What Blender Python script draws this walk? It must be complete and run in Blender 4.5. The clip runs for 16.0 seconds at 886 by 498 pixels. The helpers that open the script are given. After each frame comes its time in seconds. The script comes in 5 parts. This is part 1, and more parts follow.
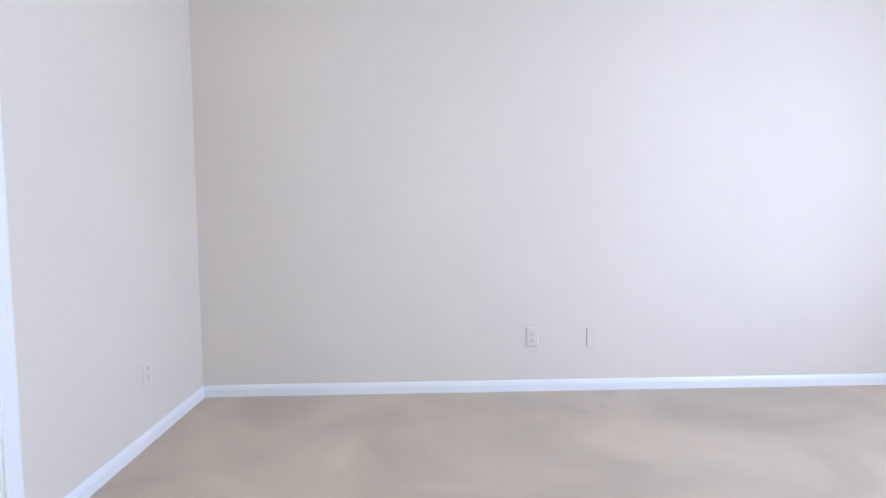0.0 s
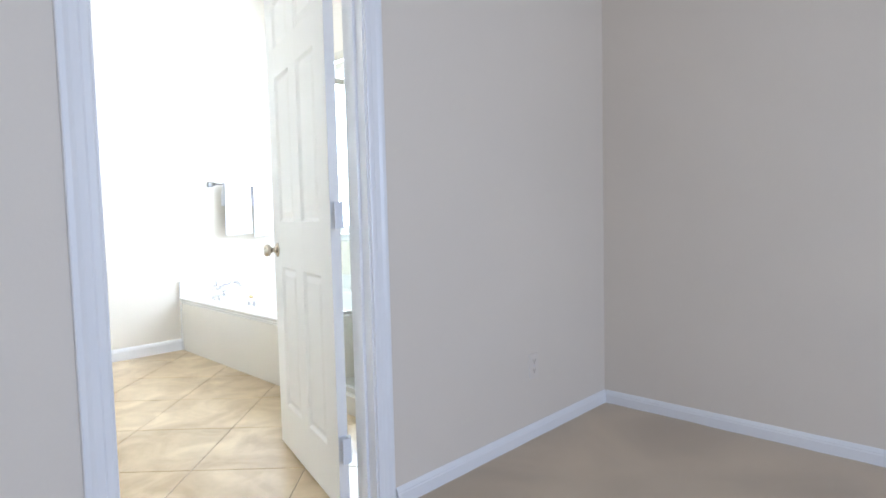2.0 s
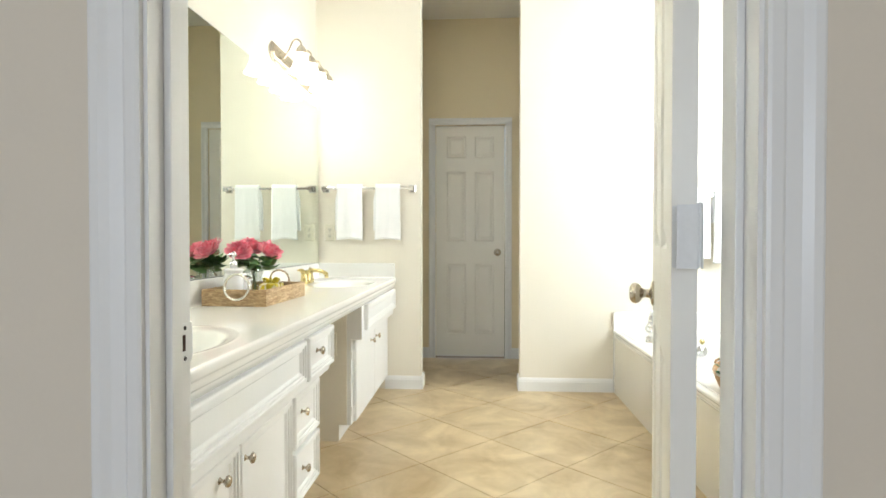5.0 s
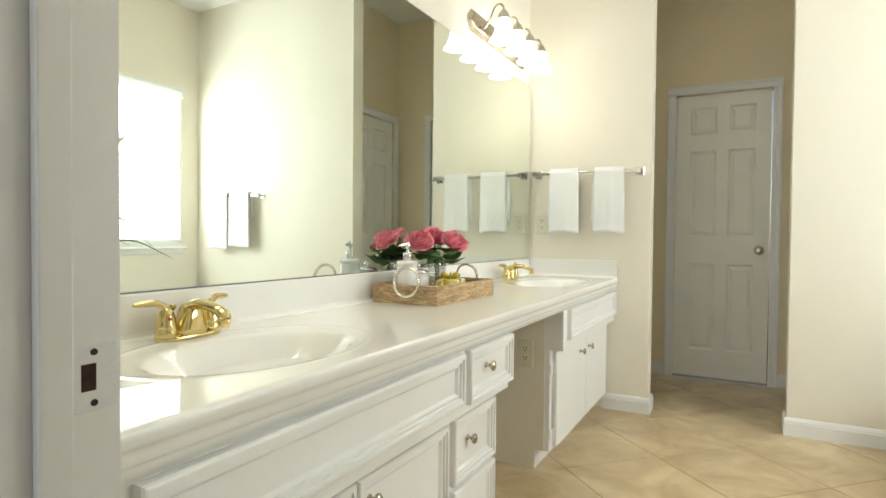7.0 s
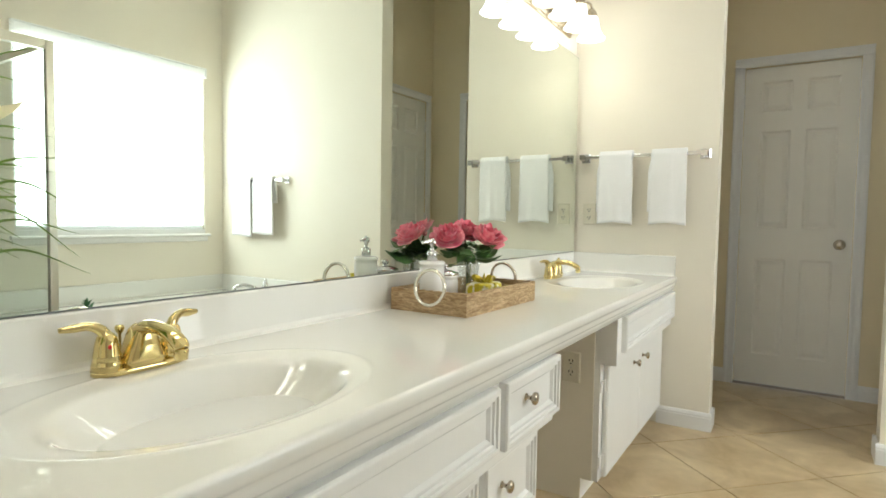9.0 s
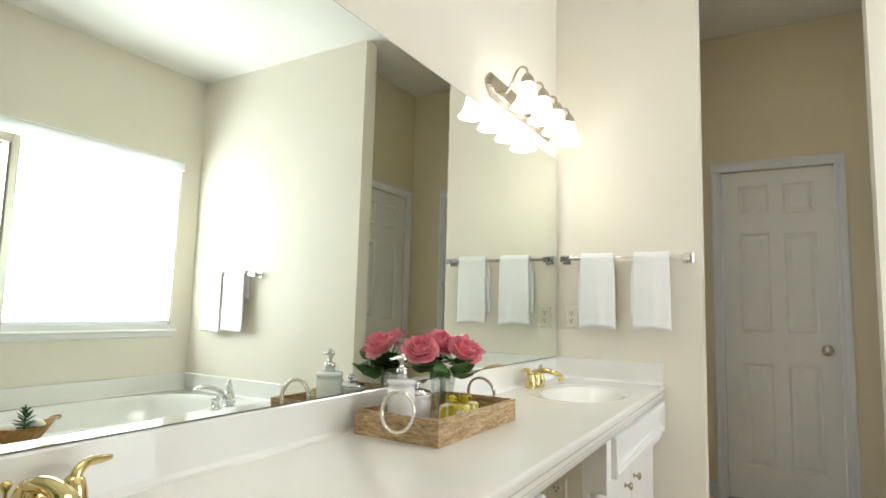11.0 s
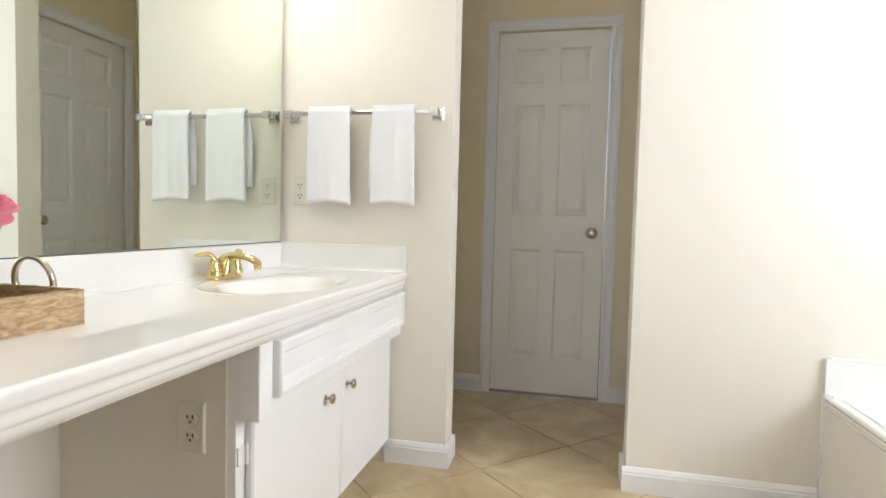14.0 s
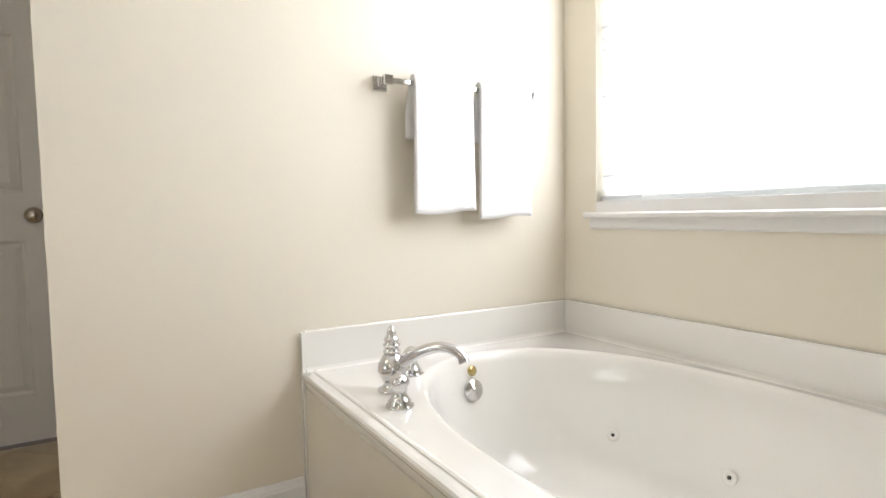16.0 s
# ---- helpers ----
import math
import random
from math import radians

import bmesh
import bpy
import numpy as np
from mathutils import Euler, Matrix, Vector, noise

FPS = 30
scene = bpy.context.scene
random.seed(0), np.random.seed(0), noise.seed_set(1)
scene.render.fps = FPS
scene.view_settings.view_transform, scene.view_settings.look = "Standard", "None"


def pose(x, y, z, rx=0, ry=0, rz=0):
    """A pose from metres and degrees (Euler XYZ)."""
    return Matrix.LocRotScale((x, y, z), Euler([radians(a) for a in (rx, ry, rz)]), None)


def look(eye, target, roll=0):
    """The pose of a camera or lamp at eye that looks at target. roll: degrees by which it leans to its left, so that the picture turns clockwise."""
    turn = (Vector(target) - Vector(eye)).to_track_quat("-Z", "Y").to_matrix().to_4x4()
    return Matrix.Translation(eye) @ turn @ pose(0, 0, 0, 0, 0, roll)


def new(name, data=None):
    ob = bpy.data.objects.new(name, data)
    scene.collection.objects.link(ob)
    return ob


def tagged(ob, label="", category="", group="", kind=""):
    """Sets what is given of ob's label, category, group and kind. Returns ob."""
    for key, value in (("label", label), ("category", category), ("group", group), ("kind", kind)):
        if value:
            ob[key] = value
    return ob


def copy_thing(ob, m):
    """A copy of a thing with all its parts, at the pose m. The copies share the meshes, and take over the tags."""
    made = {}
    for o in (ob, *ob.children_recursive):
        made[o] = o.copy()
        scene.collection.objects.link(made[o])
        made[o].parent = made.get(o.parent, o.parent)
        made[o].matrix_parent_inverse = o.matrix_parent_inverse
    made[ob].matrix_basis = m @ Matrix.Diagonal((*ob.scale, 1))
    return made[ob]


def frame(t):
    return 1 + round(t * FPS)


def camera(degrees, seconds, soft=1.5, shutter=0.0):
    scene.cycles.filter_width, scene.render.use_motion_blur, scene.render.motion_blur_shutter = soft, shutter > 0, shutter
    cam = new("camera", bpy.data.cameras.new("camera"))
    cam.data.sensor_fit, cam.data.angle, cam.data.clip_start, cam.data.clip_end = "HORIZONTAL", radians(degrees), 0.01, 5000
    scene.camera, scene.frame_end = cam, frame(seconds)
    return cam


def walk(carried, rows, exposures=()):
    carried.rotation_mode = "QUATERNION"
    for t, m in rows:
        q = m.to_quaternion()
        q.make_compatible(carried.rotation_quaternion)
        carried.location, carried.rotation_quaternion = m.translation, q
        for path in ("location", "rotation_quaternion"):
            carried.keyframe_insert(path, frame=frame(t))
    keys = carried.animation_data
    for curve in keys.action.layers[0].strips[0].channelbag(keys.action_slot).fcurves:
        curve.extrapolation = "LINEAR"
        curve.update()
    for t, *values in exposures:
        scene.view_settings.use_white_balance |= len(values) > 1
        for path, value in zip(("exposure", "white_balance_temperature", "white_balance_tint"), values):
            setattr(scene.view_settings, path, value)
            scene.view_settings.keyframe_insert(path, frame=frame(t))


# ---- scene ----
# ---------------------------------------------------------------- camera
cam = camera(76.0, 16.0, soft=1.6)
# seconds, eye, target, roll
PATH = [
    (0, (-0.098, -0.399, 1.087), (-0.027, 1.595, 0.947), -0.4),
    (0.5, (0.018, -0.363, 1.049), (-0.369, 1.595, 0.921), -1.2),
    (1, (0.075, -0.251, 0.972), (-0.704, 1.589, 0.889), -1.3),
    (1.5, (0.065, -0.065, 0.958), (-1.031, 1.607, 0.878), -0.9),
    (2, (0.118, 0.136, 1.034), (-1.282, 1.558, 0.914), -1.4),
    (2.5, (0.166, 0.244, 1.051), (-1.468, 1.392, 0.954), -1.6),
    (3, (0.102, 0.413, 1.075), (-1.661, 1.353, 0.984), -1.6),
    (3.5, (-0.112, 0.573, 1.059), (-1.973, 1.303, 1.009), -0.4),
    (4, (-0.298, 0.711, 1.046), (-2.235, 1.209, 1.0), -0.3),
    (4.5, (-0.47, 0.864, 1.049), (-2.462, 1.039, 1.011), -0.1),
    (5, (-0.65, 0.958, 1.037), (-2.646, 0.83, 1.006), -0.0),
    (7.3, (-1.228, 1.031, 1.004), (-2.967, 0.045, 0.957), 0.5),
    (7.5, (-1.273, 1.004, 0.996), (-3.002, -0.001, 0.947), 0.5),
    (8, (-1.354, 0.943, 0.982), (-3.062, -0.093, 0.902), 0.6),
    (8.5, (-1.424, 0.904, 0.996), (-3.125, -0.143, 0.888), 0.7),
    (9, (-1.469, 0.884, 1.047), (-3.167, -0.168, 0.943), 0.9),
    (9.5, (-1.484, 0.878, 1.109), (-3.18, -0.18, 1.058), 1.0),
    (9.7, (-1.503, 0.87, 1.12), (-3.203, -0.185, 1.113), 1.3),
    (10.75, (-1.585, 0.840, 1.122), (-3.307, -0.170, 1.330), 1.4),
    (11.8, (-1.647, 0.83, 1.065), (-3.393, -0.131, 1.229), 1.4),
    (12, (-1.703, 0.815, 1.054), (-3.455, -0.142, 1.179), 1.5),
    (12.5, (-1.867, 0.819, 1.039), (-3.63, -0.125, 1.06), 1.6),
    (13, (-2.028, 0.858, 1.021), (-3.85, 0.037, 0.967), 1.8),
    (13.5, (-2.269, 0.91, 1.014), (-4.143, 0.215, 0.931), 1.6),
    (14, (-2.408, 1.021, 0.986), (-4.354, 0.573, 0.883), 1.4),
    (14.5, (-2.537, 1.14, 0.962), (-4.529, 1.01, 0.83), 0.7),
    (15, (-2.644, 1.221, 0.948), (-4.634, 1.355, 0.805), 0.3),
    (15.5, (-2.752, 1.32, 0.934), (-4.686, 1.814, 0.818), 0.3),
    (16, (-2.847, 1.383, 0.905), (-4.572, 2.389, 0.781), -1.1),
]
EXPOSURES = [(0.0, 1.52, 5200, 15), (0.5, 1.34, 5250, 15), (1.5, 0.95, 5300, 14), (2.5, 0.88, 5350, 13), (3.5, 0.84, 5550, 11), (5.0, 0.64, 6200, 7), (7.3, 0.20, 6500, 5), (9.0, 0.11, 6400, 6), (12.5, 0.09, 6050, 12), (13.0, 0.16, 6000, 13), (13.5, 0.28, 6000, 14), (14.0, 0.34, 6050, 15), (15.0, 0.13, 6400, 16), (15.5, 0.06, 6450, 16), (16.0, -0.16, 6450, 16)]
walk(cam, [(t, look(eye, target, roll)) for t, eye, target, roll in PATH], EXPOSURES)

# ---------------------------------------------------------------- plan (metres)
X_BED, X_BATH = -1.372, -1.467            # faces of the wall with the doorway
X_END, X_END2 = -4.570, -4.690          # faces of the wall at the end of the bathroom
X_FAR = -5.633                          # end wall of the small hall behind
Y_MIRROR, Y_NORTH = -0.182, 2.957       # long bathroom walls
Y_BEDN = 2.857
CEIL = 2.97
D_LO, D_HI, D_TOP = 0.524, 1.299, 2.045  # bathroom doorway
GAP_LO, GAP_HI = 0.552, 1.238           # passage to the small hall
HALL_LO, HALL_HI = 0.345, 1.525
W_X0, W_X1, W_Z0, W_Z1 = -4.398, -3.055, 0.937, 2.20   # bathroom window
X_SHOWER = -2.815
T_Y, T_Z = 1.871, 0.425                  # tub front and deck height
C_Z, C_Y = 0.775, 0.380                 # worktop height and front

# ---------------------------------------------------------------- light
world = bpy.data.worlds.new("sky")
scene.world = world
world.use_nodes = True
wn = world.node_tree.nodes
sky = wn.new("ShaderNodeTexSky")
sky.sky_type, sky.sun_disc, sky.sun_elevation, sky.sun_rotation = "NISHITA", False, radians(50), radians(200)
world.node_tree.links.new(sky.outputs[0], wn["Background"].inputs[0])
wn["Background"].inputs[1].default_value = 0.12


def area(name, m, w, h, watts, colour):
    data = bpy.data.lights.new(name, "AREA")
    data.shape, data.size, data.size_y, data.energy, data.color = "RECTANGLE", w, h, watts, colour
    ob = new(name, data)
    ob.matrix_world = m
    return ob


# daylight in the bathroom window's opening; daylight in the bedroom's window
area("window_daylight", pose((W_X0 + W_X1) / 2, Y_NORTH + 0.006, (W_Z0 + W_Z1) / 2 - 0.004, -90, 0, 0), W_X1 - W_X0 - 0.03, W_Z1 - W_Z0 - 0.075, 27, (0.97, 0.985, 1.0))
area("blind_daylight", pose((W_X0 + W_X1) / 2, Y_NORTH + 0.20, (W_Z0 + W_Z1) / 2, -90, 0, 0), W_X1 - W_X0, W_Z1 - W_Z0, 50, (0.93, 0.97, 1.0))
area("bedroom_daylight", look((3.32, 0.1, 1.5), (0.0, 0.45, 1.2)), 2.2, 1.5, 46, (0.80, 0.87, 1.0))

# ---------------------------------------------------------------- materials


def mat(name, col, rough=0.5, metal=0.0, vary=0.05, scale=3.0, grain=0.03, grain_scale=120.0, bump=0.0, bump_scale=200.0, coat=0.0, rand=0.0, trans=0.0, ior=1.45, sss=0.0, emit=0.0, emit_col=None, sheen=0.0, col2=None, sharp=False, stretch=(1, 1, 1), warp=0.0):
    m = bpy.data.materials.new(name)
    m.use_nodes = True
    n, l = m.node_tree.nodes, m.node_tree.links
    b = n["Principled BSDF"]
    tc = n.new("ShaderNodeTexCoord")
    mp = n.new("ShaderNodeMapping")
    mp.inputs["Scale"].default_value = stretch
    l.new(tc.outputs["Object"], mp.inputs[0])
    big, fine = n.new("ShaderNodeTexNoise"), n.new("ShaderNodeTexNoise")
    for tex, sc, det in ((big, scale, 4.0), (fine, grain_scale, 2.0)):
        tex.inputs["Scale"].default_value, tex.inputs["Detail"].default_value = sc, det
        l.new(mp.outputs[0], tex.inputs["Vector"])
    big.inputs["Distortion"].default_value = warp
    ramp = n.new("ShaderNodeValToRGB")
    ramp.color_ramp.elements[0].position, ramp.color_ramp.elements[1].position = (0.45, 0.55) if sharp else (0.3, 0.7)
    c2 = col2 or [min(1, c * (1 + vary)) for c in col]
    c1 = col if col2 else [c * (1 - vary) for c in col]
    ramp.color_ramp.elements[0].color, ramp.color_ramp.elements[1].color = (*c1, 1), (*c2, 1)
    l.new(big.outputs["Fac"], ramp.inputs[0])
    val = n.new("ShaderNodeHueSaturation")
    l.new(ramp.outputs[0], val.inputs["Color"])
    ma = n.new("ShaderNodeMath")
    ma.operation = "MULTIPLY_ADD"
    ma.inputs[1].default_value, ma.inputs[2].default_value = 2 * grain, 1 - grain
    l.new(fine.outputs["Fac"], ma.inputs[0])
    last = ma.outputs[0]
    if rand:
        oi, mb = n.new("ShaderNodeObjectInfo"), n.new("ShaderNodeMath")
        mb.operation = "MULTIPLY_ADD"
        mb.inputs[1].default_value = rand
        l.new(oi.outputs["Random"], mb.inputs[0])
        l.new(last, mb.inputs[2])
        last = mb.outputs[0]
    l.new(last, val.inputs["Value"])
    l.new(val.outputs[0], b.inputs["Base Color"])
    b.inputs["Roughness"].default_value, b.inputs["Metallic"].default_value, b.inputs["Coat Weight"].default_value = rough, metal, coat
    b.inputs["Coat Roughness"].default_value = 0.05
    b.inputs["Transmission Weight"].default_value, b.inputs["IOR"].default_value = trans, ior
    b.inputs["Sheen Weight"].default_value = sheen
    if sss:
        b.inputs["Subsurface Weight"].default_value, b.inputs["Subsurface Scale"].default_value = sss, 0.01
    if emit:
        b.inputs["Emission Color"].default_value, b.inputs["Emission Strength"].default_value = (*(emit_col or col), 1), emit
    if bump:
        bt, bp = n.new("ShaderNodeTexNoise"), n.new("ShaderNodeBump")
        bt.inputs["Scale"].default_value, bt.inputs["Detail"].default_value = bump_scale, 3.0
        l.new(mp.outputs[0], bt.inputs["Vector"])
        bp.inputs["Strength"].default_value, bp.inputs["Distance"].default_value = bump, 0.002
        l.new(bt.outputs["Fac"], bp.inputs["Height"])
        l.new(bp.outputs[0], b.inputs["Normal"])
    return m


M_WALL = mat("beige_wall_paint", (0.835, 0.78, 0.665), 0.62, vary=0.015, scale=1.5, grain=0.01, bump=0.12, bump_scale=160)
# beige wall paint with the hall's shade and warm bounce put into the colour
M_HALL = mat("tan_hall_shade", (0.83, 0.725, 0.51), 0.62, vary=0.015, scale=1.5, grain=0.01, bump=0.12, bump_scale=160)
M_WALLB = mat("bedroom_wall_paint", (0.74, 0.665, 0.555), 0.65, vary=0.025, scale=1.2, grain=0.01, bump=0.12, bump_scale=160)
M_CEIL = mat("ceiling_paint", (0.90, 0.885, 0.85), 0.8, vary=0.01, bump=0.3, bump_scale=90)
M_TRIM = mat("white_gloss_paint", (0.84, 0.83, 0.81), 0.32, vary=0.012, grain=0.01, bump=0.03, bump_scale=60)
M_DOOR = mat("white_door_paint", (0.88, 0.855, 0.79), 0.38, vary=0.015, grain=0.012, bump=0.06, bump_scale=70, stretch=(1, 1, 0.15))
M_CAB = mat("white_cabinet_paint", (0.88, 0.87, 0.845), 0.32, vary=0.015, grain=0.012, bump=0.05, bump_scale=50, stretch=(1, 1, 0.2))
# cream cabinet side, with the knee space's shade put into its beige
M_CABSIDE = mat("shaded_cabinet_side", (0.82, 0.765, 0.66), 0.5, vary=0.02, grain=0.015, bump=0.05, bump_scale=50)
M_MARBLE = mat("cultured_marble", (0.87, 0.855, 0.81), 0.02, vary=0.015, scale=2.2, grain=0.008, ior=1.58)
M_TUB = mat("tub_acrylic", (0.86, 0.845, 0.80), 0.09, vary=0.015, scale=1.8, grain=0.006, coat=0.5)
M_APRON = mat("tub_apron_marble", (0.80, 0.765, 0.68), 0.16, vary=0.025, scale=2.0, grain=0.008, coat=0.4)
M_CARPET = mat("beige_carpet", (0.55, 0.44, 0.295), 0.95, vary=0.15, scale=1.5, warp=0.8, grain=0.16, grain_scale=420, bump=1.0, bump_scale=520, sheen=0.3)
M_TILE = mat("floor_tile", (0.44, 0.315, 0.165), 0.28, scale=3.6, warp=1.2, col2=(0.67, 0.54, 0.34), grain=0.09, grain_scale=24, bump=0.10, bump_scale=26, rand=0.10)
M_GROUT = mat("grout", (0.33, 0.26, 0.175), 0.9, vary=0.1, grain=0.1)
M_BRASS = mat("polished_brass", (0.69, 0.56, 0.26), 0.07, 1.0, vary=0.03)
M_CHROME = mat("chrome", (0.68, 0.68, 0.69), 0.06, 1.0, vary=0.01)
M_NICKEL = mat("brushed_nickel", (0.54, 0.48, 0.39), 0.24, 1.0, vary=0.04, grain=0.05)
M_STEEL = mat("hinge_steel", (0.62, 0.62, 0.62), 0.3, 1.0, vary=0.03)
M_ALU = mat("satin_aluminium", (0.72, 0.69, 0.62), 0.3, 1.0, vary=0.03)
M_TOWEL = mat("white_terry", (0.89, 0.885, 0.88), 0.95, vary=0.02, grain=0.06, grain_scale=500, bump=1.0, bump_scale=420, sheen=0.4)
M_PLATE_W = mat("white_plastic", (0.735, 0.665, 0.57), 0.4, vary=0.01)
M_PLATE = mat("ivory_plastic", (0.76, 0.71, 0.58), 0.35, vary=0.01)
M_DARK = mat("dark_slot", (0.03, 0.028, 0.025), 0.6)
M_WOOD = mat("carved_tray_wood", (0.31, 0.185, 0.08), 0.55, scale=44, col2=(0.66, 0.485, 0.275), grain=0.32, grain_scale=190, bump=1.0, bump_scale=110, stretch=(0.5, 0.5, 2.2), warp=1.2)
M_CERAMIC = mat("white_ceramic", (0.82, 0.81, 0.79), 0.16, vary=0.01, coat=0.4)
M_PANE = mat("pane_glass", (0.93, 0.97, 0.95), 0.0, trans=1.0, ior=1.2, vary=0.0, grain=0.0)
M_SHADE = mat("lit_frosted_glass", (1.0, 0.96, 0.88), 0.4, vary=0.0, grain=0.0, emit=6.6, emit_col=(1.0, 0.97, 0.91))
M_PETAL = mat("pink_petal", (0.88, 0.09, 0.20), 0.5, scale=40, col2=(0.98, 0.50, 0.56), grain=0.06, sheen=0.3)
M_LEAF = mat("green_leaf", (0.06, 0.15, 0.04), 0.40, scale=18, col2=(0.16, 0.30, 0.10), grain=0.06)
M_STEM = mat("green_stem", (0.10, 0.17, 0.05), 0.5, vary=0.1)
M_GRASS = mat("grass_blade", (0.07, 0.16, 0.025), 0.45, scale=10, col2=(0.20, 0.31, 0.06), grain=0.06, rand=0.3)
M_LILY = mat("cream_lily", (0.90, 0.86, 0.62), 0.5, vary=0.05, scale=12, sheen=0.2)
M_SUCC = mat("succulent_green", (0.03, 0.12, 0.05), 0.5, scale=20, col2=(0.07, 0.22, 0.09))
M_YELLOW = mat("yellow_ribbon", (0.70, 0.52, 0.04), 0.4, scale=30, col2=(0.42, 0.36, 0.03))
M_WRAP = mat("patterned_wrap", (0.84, 0.81, 0.68), 0.4, scale=38, col2=(0.60, 0.50, 0.03), sharp=True)
M_WICKER = mat("wicker", (0.33, 0.17, 0.05), 0.6, scale=40, col2=(0.52, 0.30, 0.11), grain=0.15, bump=0.8, bump_scale=130)
M_SOAP = mat("cream_soap", (0.82, 0.80, 0.70), 0.4, vary=0.03)
M_BLIND = mat("white_blind_slat", (0.86, 0.86, 0.85), 0.5, vary=0.01)
M_SHOWER = mat("shower_wall", (0.70, 0.66, 0.58), 0.22, vary=0.03, coat=0.3)
M_RED = mat("red_dot", (0.6, 0.03, 0.03), 0.4)

M_HINGE = mat("dull_hinge_metal", (0.78, 0.78, 0.77), 0.42, 0.0, vary=0.04, grain=0.05)
M_CHANNEL = mat("mirror_channel", (0.13, 0.14, 0.13), 0.4, 0.3)
M_RUST = mat("rusty_hole", (0.05, 0.022, 0.012), 0.85, vary=0.4, scale=90)
M_PEARL = mat("pearl_ring", (0.82, 0.79, 0.70), 0.18, 0.75, vary=0.04, scale=20)

# thin glass: mostly see-through with a gloss
M_GLASS = bpy.data.materials.new("thin_fluted_glass")
M_GLASS.use_nodes = True
gn = M_GLASS.node_tree
ga, gb, gm = gn.nodes.new("ShaderNodeBsdfTransparent"), gn.nodes.new("ShaderNodeBsdfGlossy"), gn.nodes.new("ShaderNodeMixShader")
ga.inputs[0].default_value, gb.inputs["Roughness"].default_value, gm.inputs[0].default_value = (0.955, 0.97, 0.96, 1), 0.03, 0.16
gn.links.new(ga.outputs[0], gm.inputs[1])
gn.links.new(gb.outputs[0], gm.inputs[2])
gn.links.new(gm.outputs[0], gn.nodes["Material Output"].inputs[0])


def thin(material, colour, share):
    """Lets some light through a thin petal, leaf or slat."""
    t = material.node_tree
    a, b = t.nodes.new("ShaderNodeBsdfTranslucent"), t.nodes.new("ShaderNodeMixShader")
    a.inputs[0].default_value, b.inputs[0].default_value = (*colour, 1), share
    t.links.new(t.nodes["Principled BSDF"].outputs[0], b.inputs[1])
    t.links.new(a.outputs[0], b.inputs[2])
    t.links.new(b.outputs[0], t.nodes["Material Output"].inputs[0])


thin(M_LILY, (0.95, 0.92, 0.70), 0.6)
thin(M_PETAL, (0.95, 0.25, 0.32), 0.16)
thin(M_GRASS, (0.30, 0.46, 0.08), 0.22)

# thin slats that let some daylight through
bn = M_BLIND.node_tree
tl, mx = bn.nodes.new("ShaderNodeBsdfTranslucent"), bn.nodes.new("ShaderNodeMixShader")
tl.inputs[0].default_value = (0.92, 0.93, 0.93, 1)
mx.inputs[0].default_value = 0.6
bn.links.new(bn.nodes["Principled BSDF"].outputs[0], mx.inputs[1])
bn.links.new(tl.outputs[0], mx.inputs[2])
bn.links.new(mx.outputs[0], bn.nodes["Material Output"].inputs[0])

mm = bpy.data.materials.new("mirror_silver")
mm.use_nodes = True
mb_ = mm.node_tree.nodes["Principled BSDF"]
mb_.inputs["Base Color"].default_value, mb_.inputs["Metallic"].default_value, mb_.inputs["Roughness"].default_value = (0.86, 0.91, 0.855, 1), 1.0, 0.0
M_MIRROR = mm

# ---------------------------------------------------------------- mesh helpers


def part(name, bm, material, parent=None, label="", smooth=False):
    """Links a bmesh as one mesh object, under a thing or a part."""
    me = bpy.data.meshes.new(name)
    bm.normal_update()
    bm.to_mesh(me)
    bm.free()
    me.materials.append(material)
    if smooth:
        me.polygons.foreach_set("use_smooth", [True] * len(me.polygons))
    ob = new(name, me)
    if parent:
        ob.parent = parent
    if label:
        tagged(ob, label)
    return ob


def empty(name, m, label, category, group="", kind=""):
    ob = new(name)
    ob.empty_display_size = 0.05
    ob.matrix_world = m
    return tagged(ob, label, category, group, kind)


def box(bm, x0, x1, y0, y1, z0, z1, bevel=0.0, m=None):
    v = [bm.verts.new(Vector((x, y, z)) if m is None else m @ Vector((x, y, z))) for x in (x0, x1) for y in (y0, y1) for z in (z0, z1)]
    fs = [bm.faces.new([v[i] for i in q]) for q in ((0, 1, 3, 2), (4, 6, 7, 5), (0, 4, 5, 1), (2, 3, 7, 6), (0, 2, 6, 4), (1, 5, 7, 3))]
    if bevel:
        es = list({e for f in fs for e in f.edges})
        bmesh.ops.bevel(bm, geom=es, offset=bevel, segments=2, affect="EDGES", profile=0.5)
    return bm


def boxes(*items, bevel=0.0):
    bm = bmesh.new()
    for it in items:
        box(bm, *it, bevel=bevel)
    return bm


def loft(bm, rings, closed=True, cap0=False, cap1=False):
    """Skins a list of rings of equal length."""
    vs = [[bm.verts.new(p) for p in r] for r in rings]
    n = len(vs[0])
    for a, b in zip(vs, vs[1:]):
        for i in range(n if closed else n - 1):
            j = (i + 1) % n
            bm.faces.new((a[i], a[j], b[j], b[i]))
    if cap0:
        bm.faces.new(vs[0][::-1])
    if cap1:
        bm.faces.new(vs[-1])
    return bm


def lathe(bm, profile, m=None, seg=24, sx=1.0, sy=1.0):
    m = m or Matrix()
    rings = []
    for r, z in profile:
        rings.append([m @ Vector((max(r, 1e-4) * sx * math.cos(2 * math.pi * i / seg), max(r, 1e-4) * sy * math.sin(2 * math.pi * i / seg), z)) for i in range(seg)])
    return loft(bm, rings, cap0=True, cap1=True)


